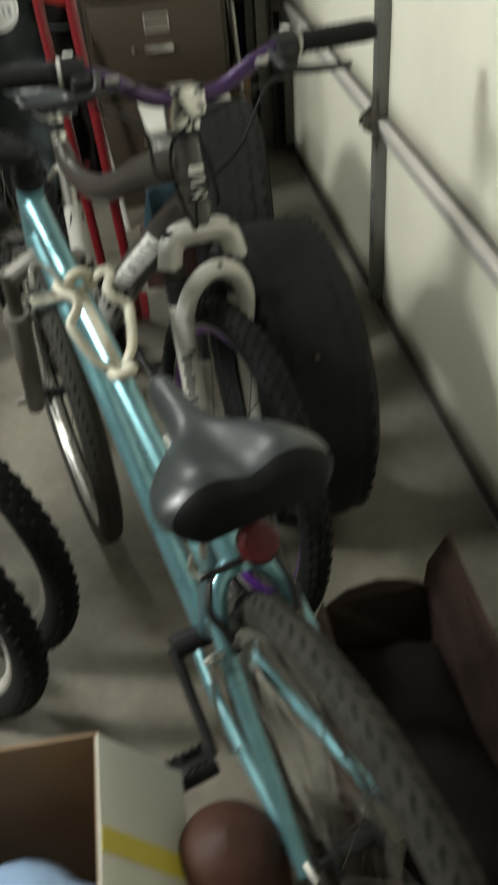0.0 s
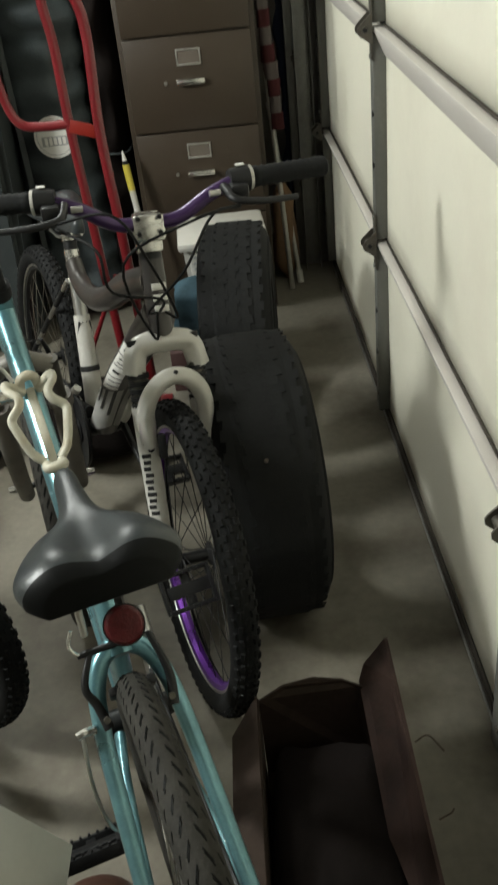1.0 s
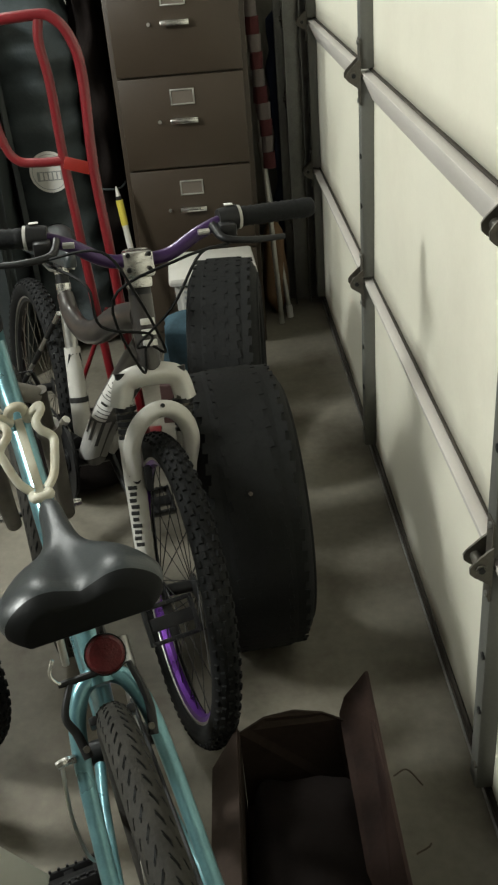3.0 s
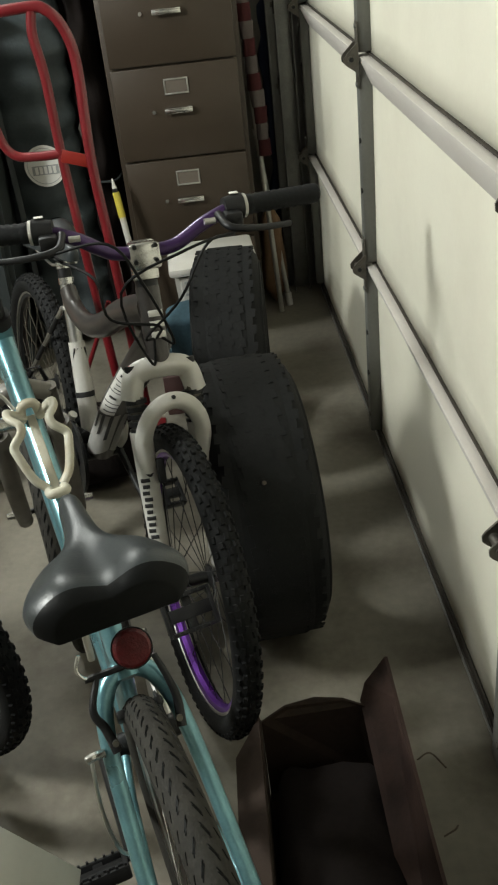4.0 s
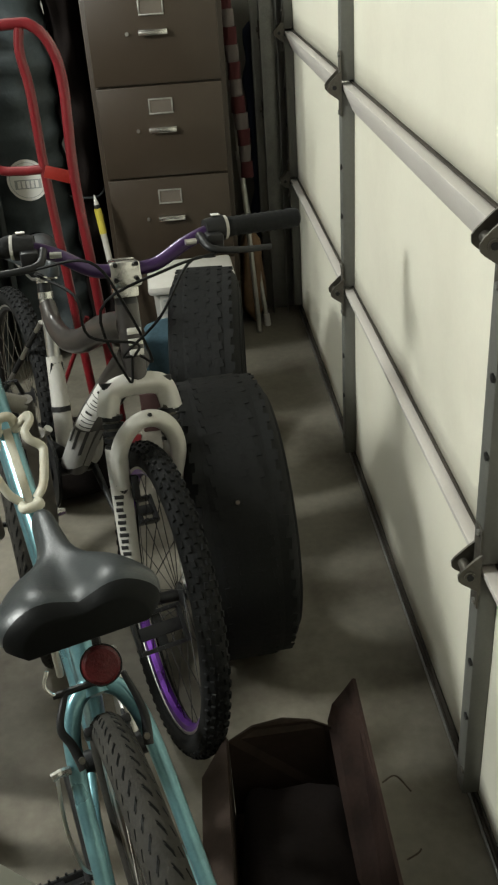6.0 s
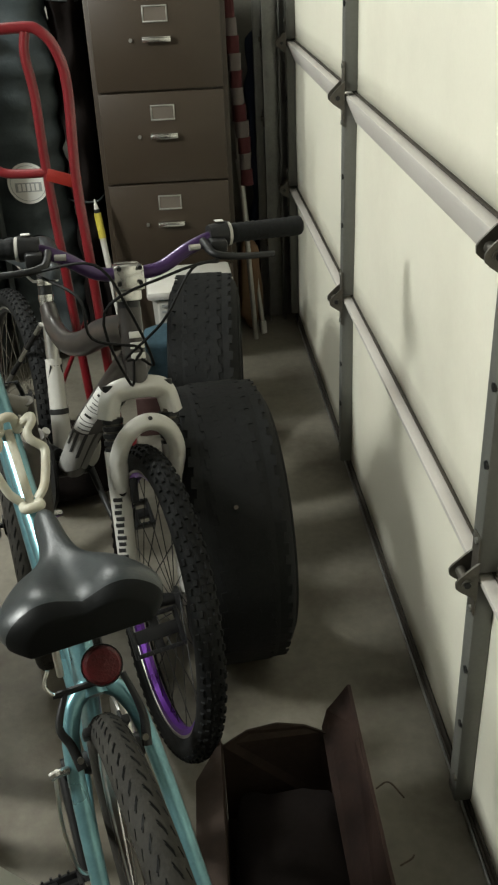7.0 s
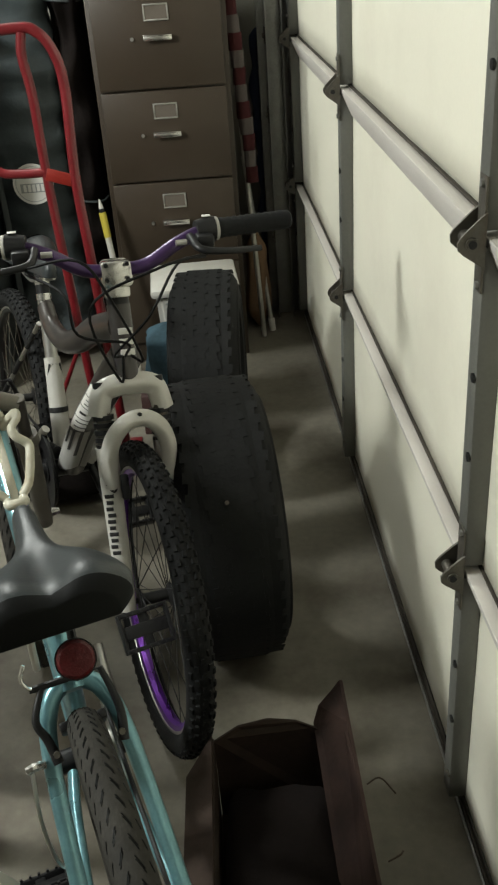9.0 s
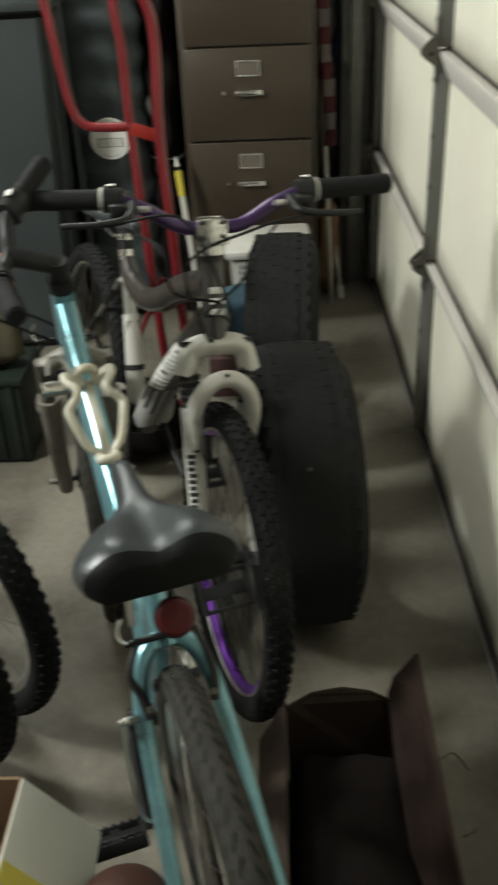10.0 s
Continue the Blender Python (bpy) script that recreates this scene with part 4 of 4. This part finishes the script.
    low = foot + ax * 0.47
    for a, b, c, d in ((V(0.17, 0.05, 0.03), V(0.07, 0.115, 0.055), V(0.02, 0.13, -0.02), V(-0.03, 0.05, -0.16)), (V(-0.17, 0.05, 0.03), V(-0.06, 0.12, 0.03), V(0.06, 0.12, -0.03), V(0.015, 0.05, -0.20)),
                       (V(0.16, 0.04, 0.02), V(0.10, 0.12, 0.0), V(0.085, 0.13, -0.07), V(0.0, 0.09, -0.11)), (V(-0.16, 0.04, 0.02), V(-0.10, 0.10, 0.03), V(-0.04, 0.13, -0.05), V(0.02, 0.06, -0.14))):
        part("cable", tube([bar_c + a, bar_c + b, bar_c + c, bar_c + d, low + V(d.x * 0.3, 0.035, 0)], 0.0027, 6, m=S), CABLE, bike)
    return bike


TEAL_YAW, WHITE_YAW = 19.0, 204.0
hybrid_bike((-0.569, 1.235, 0), TEAL_YAW, TEAL, -5, "teal step-through bicycle with a wide black saddle", "parked bicycles", crank=radians(34), bar_turn=74, half=0.20, reach=0.06, sprung=True)
suspension_bike((-0.762, 2.142, 0), WHITE_YAW, -6)
hybrid_bike((-1.394, 1.791, 0), 55, CHARCOAL, 15, "dark grey mountain bike standing in the row", "parked bicycles", crank=radians(60), cage=False, style="knobby", seat_z=0.84)
hybrid_bike((-1.444, 1.661, 0), 55, PURPLE_DARK, 10, "dark purple mountain bike with pale rims", "parked bicycles", crank=radians(120), cage=False, style="knobby", rim_mat=WHITE_PAINT, seat_z=0.86)

# ---- loose car tyres ----


def car_tyre(place, yaw, label, tilt=0.0, block=0.0146, high=0.0022, slim=1.0):
    R, hw = 0.316, 0.098
    prof = [(R - 0.006, -0.055), (R - 0.004, 0.0), (R - 0.006, 0.055), (R - 0.014, 0.080), (R - 0.034, hw), (R - 0.075, hw + 0.010), (R - 0.11, hw + 0.002), (0.200, 0.080), (0.192, 0.072),
            (0.200, 0.066), (R - 0.10, 0.085), (R - 0.04, 0.080), (R - 0.022, 0.0), (R - 0.04, -0.080), (R - 0.10, -0.085), (0.200, -0.066), (0.192, -0.072), (0.200, -0.080),
            (R - 0.11, -hw - 0.002), (R - 0.075, -hw - 0.010), (R - 0.034, -hw), (R - 0.014, -0.080)]
    prof = [(q, x * slim) for q, x in prof]
    ob = thing("car_tyre", place, yaw, label, "tyre", "loose car tyres")
    ob.matrix_world = pose(*place, 0, tilt, yaw) @ pose(0, 0, R)
    part("carcass", lathe(prof, 96), CAR_TYRE, ob)
    bm = bmesh.new()
    n = 44
    for k in range(n):
        a = 2 * math.pi * k / n
        for j, x in enumerate((-0.066, -0.033, 0.0, 0.033, 0.066)):
            for half in (0, 1):
                m = Matrix.Rotation(a + (math.pi / n) * half + 0.03 * j, 4, "X") @ Matrix.Translation((x * slim + (0.004 if half else -0.004), R - 0.0055 - (0.004 if abs(x) > 0.06 else 0), 0)) @ Matrix.Rotation(0.12 * (1 if j % 2 else -1), 4, "Y")
                v = [bm.verts.new(m @ V(sx * block * f, y, sz * 0.0117 * f)) for y, f in ((-0.002, 1.02), (high, 0.985)) for sx, sz in ((-1, -1), (1, -1), (1, 1), (-1, 1))]
                for q in ((4, 5, 6, 7), (0, 1, 5, 4), (1, 2, 6, 5), (2, 3, 7, 6), (3, 0, 4, 7)):
                    bm.faces.new([v[i] for i in q])
    tagged(part("tread", bm, CAR_TYRE, ob, "worn tread blocks"), kind="stuff")
    for s in (-1, 1):
        for rr in (0.225, 0.262):
            part("sidewall_ring", lathe([(rr, s * slim * (hw + 0.003)), (rr + 0.003, s * slim * (hw + 0.009)), (rr + 0.006, s * slim * (hw + 0.004))], 72), CAR_TYRE, ob)
    return ob


near_tyre = car_tyre((-0.338, 1.852, 0), 6, "worn black car tyre standing upright behind the bicycle wheel", block=0.0154, high=0.0011)
far_tyre = car_tyre((-0.355, 2.57, 0), -3, "worn black car tyre standing upright before the cabinet", slim=0.9)
part("valve", tube([(-0.008, -0.247, 0.196), (-0.008, -0.2545, 0.2015)], 0.0042, 8, smooth=False), LABEL_CARD, near_tyre, "small pale mark on the tread")

# ---- red hand truck ----
truck = thing("hand_truck", (-0.758, 2.72, 0), 0, "red tubular steel hand truck leaning upright", "hand truck")
part("outer_rail", tube([(-0.30, -0.02, 1.250), (-0.03, 0.0, 1.267), (0.035, 0.0, 1.255), (0.072, 0.0, 1.20), (0.085, 0.0, 1.11), (0.078, -0.01, 0.88), (0.092, -0.03, 0.6), (0.118, -0.06, 0.02)], 0.0140, 14), RED, truck)
part("inner_rail", tube([(-0.004, 0.0, 1.258), (-0.012, 0.0, 1.20), (-0.002, 0.0, 1.10), (0.0, 0.0, 0.90), (0.016, -0.02, 0.6), (0.050, -0.05, 0.02)], 0.0130, 14), RED, truck)
part("loop", tube([(-0.19, 0.0, 1.255), (-0.175, 0.0, 1.12), (-0.155, 0.0, 0.97), (-0.125, 0.0, 0.915), (-0.07, 0.0, 0.905), (0.0, 0.0, 0.905)], 0.0125, 14), RED, truck)
part("strap", box((-0.046, -0.003, -0.017), (0.046, 0.003, 0.017), 0.002, Matrix.Translation((0.045, -0.012, 0.888)) @ Matrix.Rotation(0.32, 4, "Y")), ORANGE_RED, truck, "flat orange-red cross strap")
part("brace", tube([(0.05, 0.0, 0.47), (-0.07, 0.02, 0.22)], 0.007, 10, smooth=False), RED, truck)
part("toe_plate", box((-0.04, -0.06, 0.0), (0.15, 0.10, 0.006), 0.002), RED, truck)

# ---- canopy bag, bin and things by the cabinet ----


def lumpy_column(lo, hi, cx, cy, rx, ry, seed, folds=9, amp=0.02, n=48, rings=60, power=0.8, taper=True):
    bm = bmesh.new()
    rows = []
    for i in range(rings + 1):
        z = lo + (hi - lo) * i / rings
        end = min(1, (0.15 + min(i, rings - i) / 3.0)) if taper else 1.0
        row = []
        for k in range(n):
            a = 2 * math.pi * k / n
            w = 1 + amp / rx * (noise.noise(V(math.cos(a) * 1.6, math.sin(a) * 1.6, z * 4 + seed)) * 1.6 + 0.5 * math.sin(folds * z * 6 + 2.4 * noise.noise(V(a, z * 2, seed))))
            c, s = math.cos(a), math.sin(a)
            row.append(bm.verts.new((cx + rx * w * end * math.copysign(abs(c) ** power, c), cy + ry * w * end * math.copysign(abs(s) ** power, s), z)))
        rows.append(row)
    for a, b in zip(rows, rows[1:]):
        for k in range(n):
            bm.faces.new((a[k], a[(k + 1) % n], b[(k + 1) % n], b[k]))
    bm.faces.new(rows[0][::-1])
    bm.faces.new(rows[-1])
    return bm


bag = thing("canopy_bag", (-0.97, 3.62, 0), 0, "tall slate-grey fabric canopy bag standing upright", "bag")
part("fabric", lumpy_column(0, 1.62, 0, 0, 0.155, 0.15, 3.0), SLATE, bag, smooth=60)
part("strap", tube([(-0.10, -0.160, 0.02), (-0.09, -0.172, 0.5), (-0.095, -0.170, 1.0), (-0.10, -0.16, 1.55)], 0.012, 8, flat=0.3), SLATE_DARK, bag)
sticker = part("sticker", lathe([(0.0, 0.0), (0.071, 0.0), (0.071, 0.0025), (0.0, 0.0025)], 40, pose(0.03, -0.195, 0.715, 0, 0, -90) @ pose(0, 0, 0), closed=False), STICKER, bag, "round white printed sticker")
part("rim_line", lathe([(0.060, 0.0025), (0.062, 0.0025), (0.062, 0.0035), (0.060, 0.0035)], 40, pose(0.03, -0.195, 0.715, 0, 0, -90)), STICKER_INK, sticker)
part("band", box((-0.046, -0.0042, -0.016), (0.046, -0.0026, 0.016), 0.0, pose(0.03, -0.195, 0.702)), STICKER_INK, sticker)
for k in range(5):
    part("mark", box((-0.036 + 0.0155 * k, -0.0058, -0.012), (-0.026 + 0.0155 * k, -0.0043, 0.012), 0.0, pose(0.03, -0.195, 0.702)), STICKER, sticker)

bin_ob = thing("storage_bin", (-1.375, 3.5, 0), 4, "tall dark grey plastic wheeled bin", "bin")
shell = bmesh.new()
lo_r, hi_r = [(-0.25, -0.27), (0.25, -0.27), (0.25, 0.27), (-0.25, 0.27)], [(-0.30, -0.33), (0.30, -0.33), (0.30, 0.33), (-0.30, 0.33)]
a = [shell.verts.new((x, y, 0.02)) for x, y in lo_r]
b = [shell.verts.new((x, y, 1.16)) for x, y in hi_r]
shell.faces.new(a[::-1])
shell.faces.new(b)
for i in range(4):
    shell.faces.new((a[i], a[(i + 1) % 4], b[(i + 1) % 4], b[i]))
bmesh.ops.bevel(shell, geom=list(shell.edges), offset=0.03, segments=3, affect="EDGES")
part("body", shell, SLATE_DARK, bin_ob)
part("rim", box((-0.325, -0.355, 1.15), (0.325, 0.355, 1.19), 0.012), SLATE_DARK, bin_ob)
part("lid", box((-0.33, -0.36, 1.192), (0.33, 0.36, 1.23), 0.015), SLATE_DARK, bin_ob)
part("rib", box((-0.14, -0.322, 0.75), (-0.10, -0.285, 1.12), 0.01), SLATE_DARK, bin_ob)
# added black column: stands in for the shade in the gap beside the cabinet
gap_filler = thing("shaded_gap_filler", (-0.765, 3.72, 0), 0, "added black upright filler for the shaded gap beside the cabinet", "tarpaulin")
part("roll", lumpy_column(0, 1.7, 0, 0, 0.06, 0.20, 8.0, 5, 0.012), DARK_FILL, gap_filler, smooth=60)
for z in (0.62, 1.28):
    part("cord", tube([(-0.067, -0.10, z), (-0.05, -0.195, z + 0.005), (0.0, -0.222, z), (0.05, -0.195, z - 0.005), (0.067, -0.10, z)], 0.004, 6), SLATE_DARK, gap_filler)

# ---- things on the floor behind the row of bicycles ----
crate_green = thing("plastic_crate", (-1.24, 2.56, 0), 0, "dark green plastic crate on the floor behind bicycles", "crate")
part("body", box((-0.125, -0.10, 0.004), (0.125, 0.10, 0.262), 0.012), CRATE_GREEN, crate_green)
part("rim", box((-0.138, -0.112, 0.262), (0.138, 0.112, 0.285), 0.006), CRATE_GREEN, crate_green)
for k in range(5):
    part("rib", box((-0.105 + 0.048 * k, -0.108, 0.02), (-0.089 + 0.048 * k, -0.098, 0.262), 0.002), CRATE_GREEN, crate_green)
canvas = thing("canvas_bag", (-1.19, 2.55, 0.285), 0, "khaki canvas bag with orange clips on a crate", "bag")
part("body", lumpy_column(0.0, 0.26, 0, 0, 0.075, 0.055, 61.0, 3, 0.012, 32, 18), KHAKI, canvas, smooth=60)
part("strap", tube([(-0.06, 0.0, 0.22), (-0.055, 0.0, 0.34), (0.0, 0.0, 0.42), (0.055, -0.01, 0.35), (0.06, -0.01, 0.22)], 0.010, 10, flat=0.5), BLACK_PLASTIC, canvas)
for x, z in ((0.065, 0.25), (0.058, 0.325), (0.015, 0.410)):
    part("clip", box((-0.028, -0.014, -0.015), (0.028, 0.012, 0.015), 0.005, pose(x, -0.012, z, 0, 12, 0)), AMBER, canvas, "orange plastic clip")

pole = thing("marker_pole", (-0.700, 3.30, 0), 0, "thin white pole with a yellow band and pointed tip", "pole")
d0, d1 = V(0.06, -0.02, 0.0), V(-0.012, 0.07, 0.66)
part("shaft", tube([d0, d0.lerp(d1, 0.80)], 0.011, 12, smooth=False), WHITE_PAINT, pole)
part("band", tube([d0.lerp(d1, 0.80), d0.lerp(d1, 0.93)], 0.0125, 12, smooth=False), YELLOW, pole, "yellow band")
part("collar", tube([d0.lerp(d1, 0.93), d0.lerp(d1, 0.95)], 0.010, 12, smooth=False), BLACK_PLASTIC, pole)
part("tip", tube([d0.lerp(d1, 0.95), d1], (0.009, 0.002), 12, smooth=False), WHITE_PAINT, pole)

flag = thing("rolled_flag", (-0.165, 3.62, 0), 0, "rolled red and white striped cloth flag standing upright", "flag")
for k in range(13):
    z = 0.62 + 0.057 * k
    part("stripe", lumpy_column(z, z + 0.058, -0.004 * k, 0.01 * k * 0.3, 0.024, 0.024, 5.0 + 0.3 * k, 4, 0.003, 18, 4, 1.0, False), FLAG_RED if k % 2 == 0 else FLAG_WHITE, flag)
part("staff", tube([(0.01, -0.02, 0.0), (-0.06, 0.04, 1.5)], 0.010, 10, smooth=False), ALU_POLE, flag)

cane = thing("walking_cane", (-0.125, 3.66, 0), 0, "slim aluminium pole leaning against the wall corner", "pole")
part("shaft", tube([(0.005, 0.0, 0.03), (-0.065, 0.12, 0.68)], 0.0095, 12, smooth=False), ALU_POLE, cane)
part("ferrule", tube([(0.008, -0.003, 0.0), (0.004, 0.002, 0.05)], 0.013, 12, smooth=False), STICKER, cane)
part("collar", tube([(-0.028, 0.055, 0.33), (-0.032, 0.062, 0.37)], 0.0125, 12, smooth=False), BLACK_PLASTIC, cane)
solid("brown_paper_roll", lumpy_column(0, 0.40, -0.165, 3.72, 0.045, 0.04, 2.0, 3, 0.008, 24, 16), BROWN_BAG, "crumpled brown paper roll on the floor", "paper roll", smooth=60)
solid("folded_umbrella", lumpy_column(0.0, 1.15, -0.055, 3.95, 0.075, 0.06, 11.0, 6, 0.012), NAVY, "folded navy blue cloth parasol leaning in the corner", "parasol", smooth=60)

tub = thing("plastic_tub", (-0.40, 3.10, 0), 3, "white plastic tub with a printed side", "tub")
tb = bmesh.new()
a = [tb.verts.new((0.85 * x, 0.85 * y, 0.01)) for x, y in ((-0.13, -0.12), (0.13, -0.12), (0.13, 0.12), (-0.13, 0.12))]
b = [tb.verts.new((x, y, 0.44)) for x, y in ((-0.13, -0.12), (0.13, -0.12), (0.13, 0.12), (-0.13, 0.12))]
tb.faces.new(a[::-1])
tb.faces.new(b)
for i in range(4):
    tb.faces.new((a[i], a[(i + 1) % 4], b[(i + 1) % 4], b[i]))
bmesh.ops.bevel(tb, geom=list(tb.edges), offset=0.02, segments=3, affect="EDGES")
part("body", tb, WHITE_PAINT, tub)
part("lid", box((-0.145, -0.135, 0.425), (0.145, 0.135, 0.455), 0.012), WHITE_PAINT, tub)
for k in range(4):
    part("print", box((-0.10, -0.1255, 0.40 - 0.02 * k), (-0.03 + 0.006 * (k % 2), -0.119, 0.407 - 0.02 * k)), STICKER_INK, tub)
solid("blue_cloth", lumpy_column(0.13, 0.36, -0.50, 2.92, 0.085, 0.075, 21.0, 3, 0.016, 28, 18), BLUE_CLOTH, "crumpled teal-blue cloth on a maroon carton", "cloth", smooth=60)
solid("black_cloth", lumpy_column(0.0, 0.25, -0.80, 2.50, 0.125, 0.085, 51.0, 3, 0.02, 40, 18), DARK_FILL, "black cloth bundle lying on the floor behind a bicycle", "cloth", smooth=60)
solid("maroon_carton", box((-0.60, 2.84, 0.0), (-0.42, 3.0, 0.14), 0.004), MAROON, "small maroon cardboard carton on the floor", "carton")

# ---- open dark box on the floor ----
crate = thing("open_box", (-0.27, 1.35, 0), 0, "open old brown cardboard box with torn flaps", "box")


def board(pts, th, material, name, parent, label=""):
    """A warped sheet from a ring of corners, with thickness."""
    bm = bmesh.new()
    f = bm.faces.new([bm.verts.new(p) for p in pts])
    f.normal_update()
    n = f.normal.copy()
    made = bmesh.ops.extrude_face_region(bm, geom=[f])["geom"]
    bmesh.ops.translate(bm, vec=n * th, verts=[g for g in made if isinstance(g, bmesh.types.BMVert)])
    return part(name, bm, material, parent, label, smooth=0)


board([(0.105, -0.035, 0.0), (0.110, -0.65, 0.0), (0.141, -0.65, 0.25), (0.138, -0.32, 0.243), (0.137, -0.06, 0.246), (0.136, 0.036, 0.252), (0.120, 0.028, 0.236), (0.094, 0.008, 0.222), (0.082, -0.016, 0.205)], 0.006, BOX_BROWN, "side_wall", crate, "torn reddish-brown side wall with a pointed corner")
board([(-0.105, -0.035, 0.0), (-0.105, -0.65, 0.0), (-0.108, -0.65, 0.205), (-0.104, -0.035, 0.205)], 0.005, OLD_BOARD, "side_wall", crate)
board([(-0.106, -0.65, 0.208), (-0.106, -0.034, 0.208), (-0.152, -0.10, 0.185), (-0.158, -0.65, 0.180)], 0.004, OLD_BOARD, "flap", crate, "worn brown flap bent outwards")
board([(-0.104, -0.034, 0.0), (0.104, -0.034, 0.0), (0.082, -0.027, 0.205), (0.045, -0.016, 0.216), (-0.005, -0.011, 0.221), (-0.06, -0.018, 0.216), (-0.104, -0.034, 0.200)], 0.005, OLD_BOARD, "end_wall", crate)
board([(-0.105, -0.652, 0.0), (0.110, -0.652, 0.0), (0.14, -0.655, 0.22), (-0.108, -0.655, 0.205)], 0.005, OLD_BOARD, "end_wall", crate)
part("bottom", box((-0.104, -0.648, 0.002), (0.108, -0.04, 0.008)), OLD_BOARD, crate)
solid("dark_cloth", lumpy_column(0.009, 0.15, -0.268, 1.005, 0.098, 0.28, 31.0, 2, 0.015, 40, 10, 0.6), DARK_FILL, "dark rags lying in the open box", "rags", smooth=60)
for pts, nm in ((((-0.115, 1.22, 0.17), (-0.09, 1.235, 0.165), (-0.065, 1.22, 0.14)), "twig"), (((-0.105, 1.07, 0.17), (-0.085, 1.08, 0.17), (-0.078, 1.09, 0.165)), "twig")):
    part(nm, tube(pts, 0.0015, 6), TWIG, crate).matrix_parent_inverse = crate.matrix_world.inverted()

# ---- carton with a yellow tape, and what stands by it ----
carton = thing("shipping_carton", (-0.913, 0.797, 0), 0, "open cardboard carton with a white flap and yellow tape", "box")
part("front_wall", box((-0.175, 0.185, 0.0), (0.175, 0.19, 0.43), 0.001), CARDBOARD, carton)
part("back_wall", box((-0.175, -0.19, 0.0), (0.175, -0.185, 0.43), 0.001), CARDBOARD, carton)
part("side_wall", box((0.1755, -0.19, 0.0), (0.1805, 0.19, 0.43), 0.001), CARDBOARD, carton)
part("side_wall", box((-0.1805, -0.19, 0.0), (-0.1755, 0.19, 0.43), 0.001), CARDBOARD, carton)
part("bottom", box((-0.175, -0.184, 0.003), (0.175, 0.184, 0.008)), CARDBOARD, carton)
fm = pose(0.179, 0, 0.432, 0, 52, 0)
flap = part("flap", box((0.0, -0.185, -0.002), (0.15, 0.185, 0.002), 0.001, fm), PAPER_WHITE, carton, "folded-out white flap")
part("tape", box((0.002, 0.035, 0.0022), (0.149, 0.065, 0.003), 0, fm), YELLOW, flap, "yellow tape band")
part("flap", box((-0.17, 0.0, -0.002), (0.17, 0.10, 0.002), 0.001, pose(0.0, 0.188, 0.430, -62, 0, 0)), CARDBOARD, carton)
solid("plastic_bag", lumpy_column(0.012, 0.38, -0.843, 0.79, 0.10, 0.10, 41.0, 3, 0.02, 36, 20), BLUE_BAG, "crumpled pale blue plastic bag in the carton", "bag", smooth=60)
jug = lathe([(0.0, 0.0), (0.066, 0.0), (0.074, 0.01), (0.076, 0.20), (0.074, 0.28), (0.062, 0.33), (0.040, 0.358), (0.0, 0.366)], 40, pose(-0.592, 0.862, 0, 0, -90, 0), closed=False)
solid("brown_jug", jug, RUST_BALL, "round-shouldered dark brown stoneware jug on the floor", "jug", smooth=60)
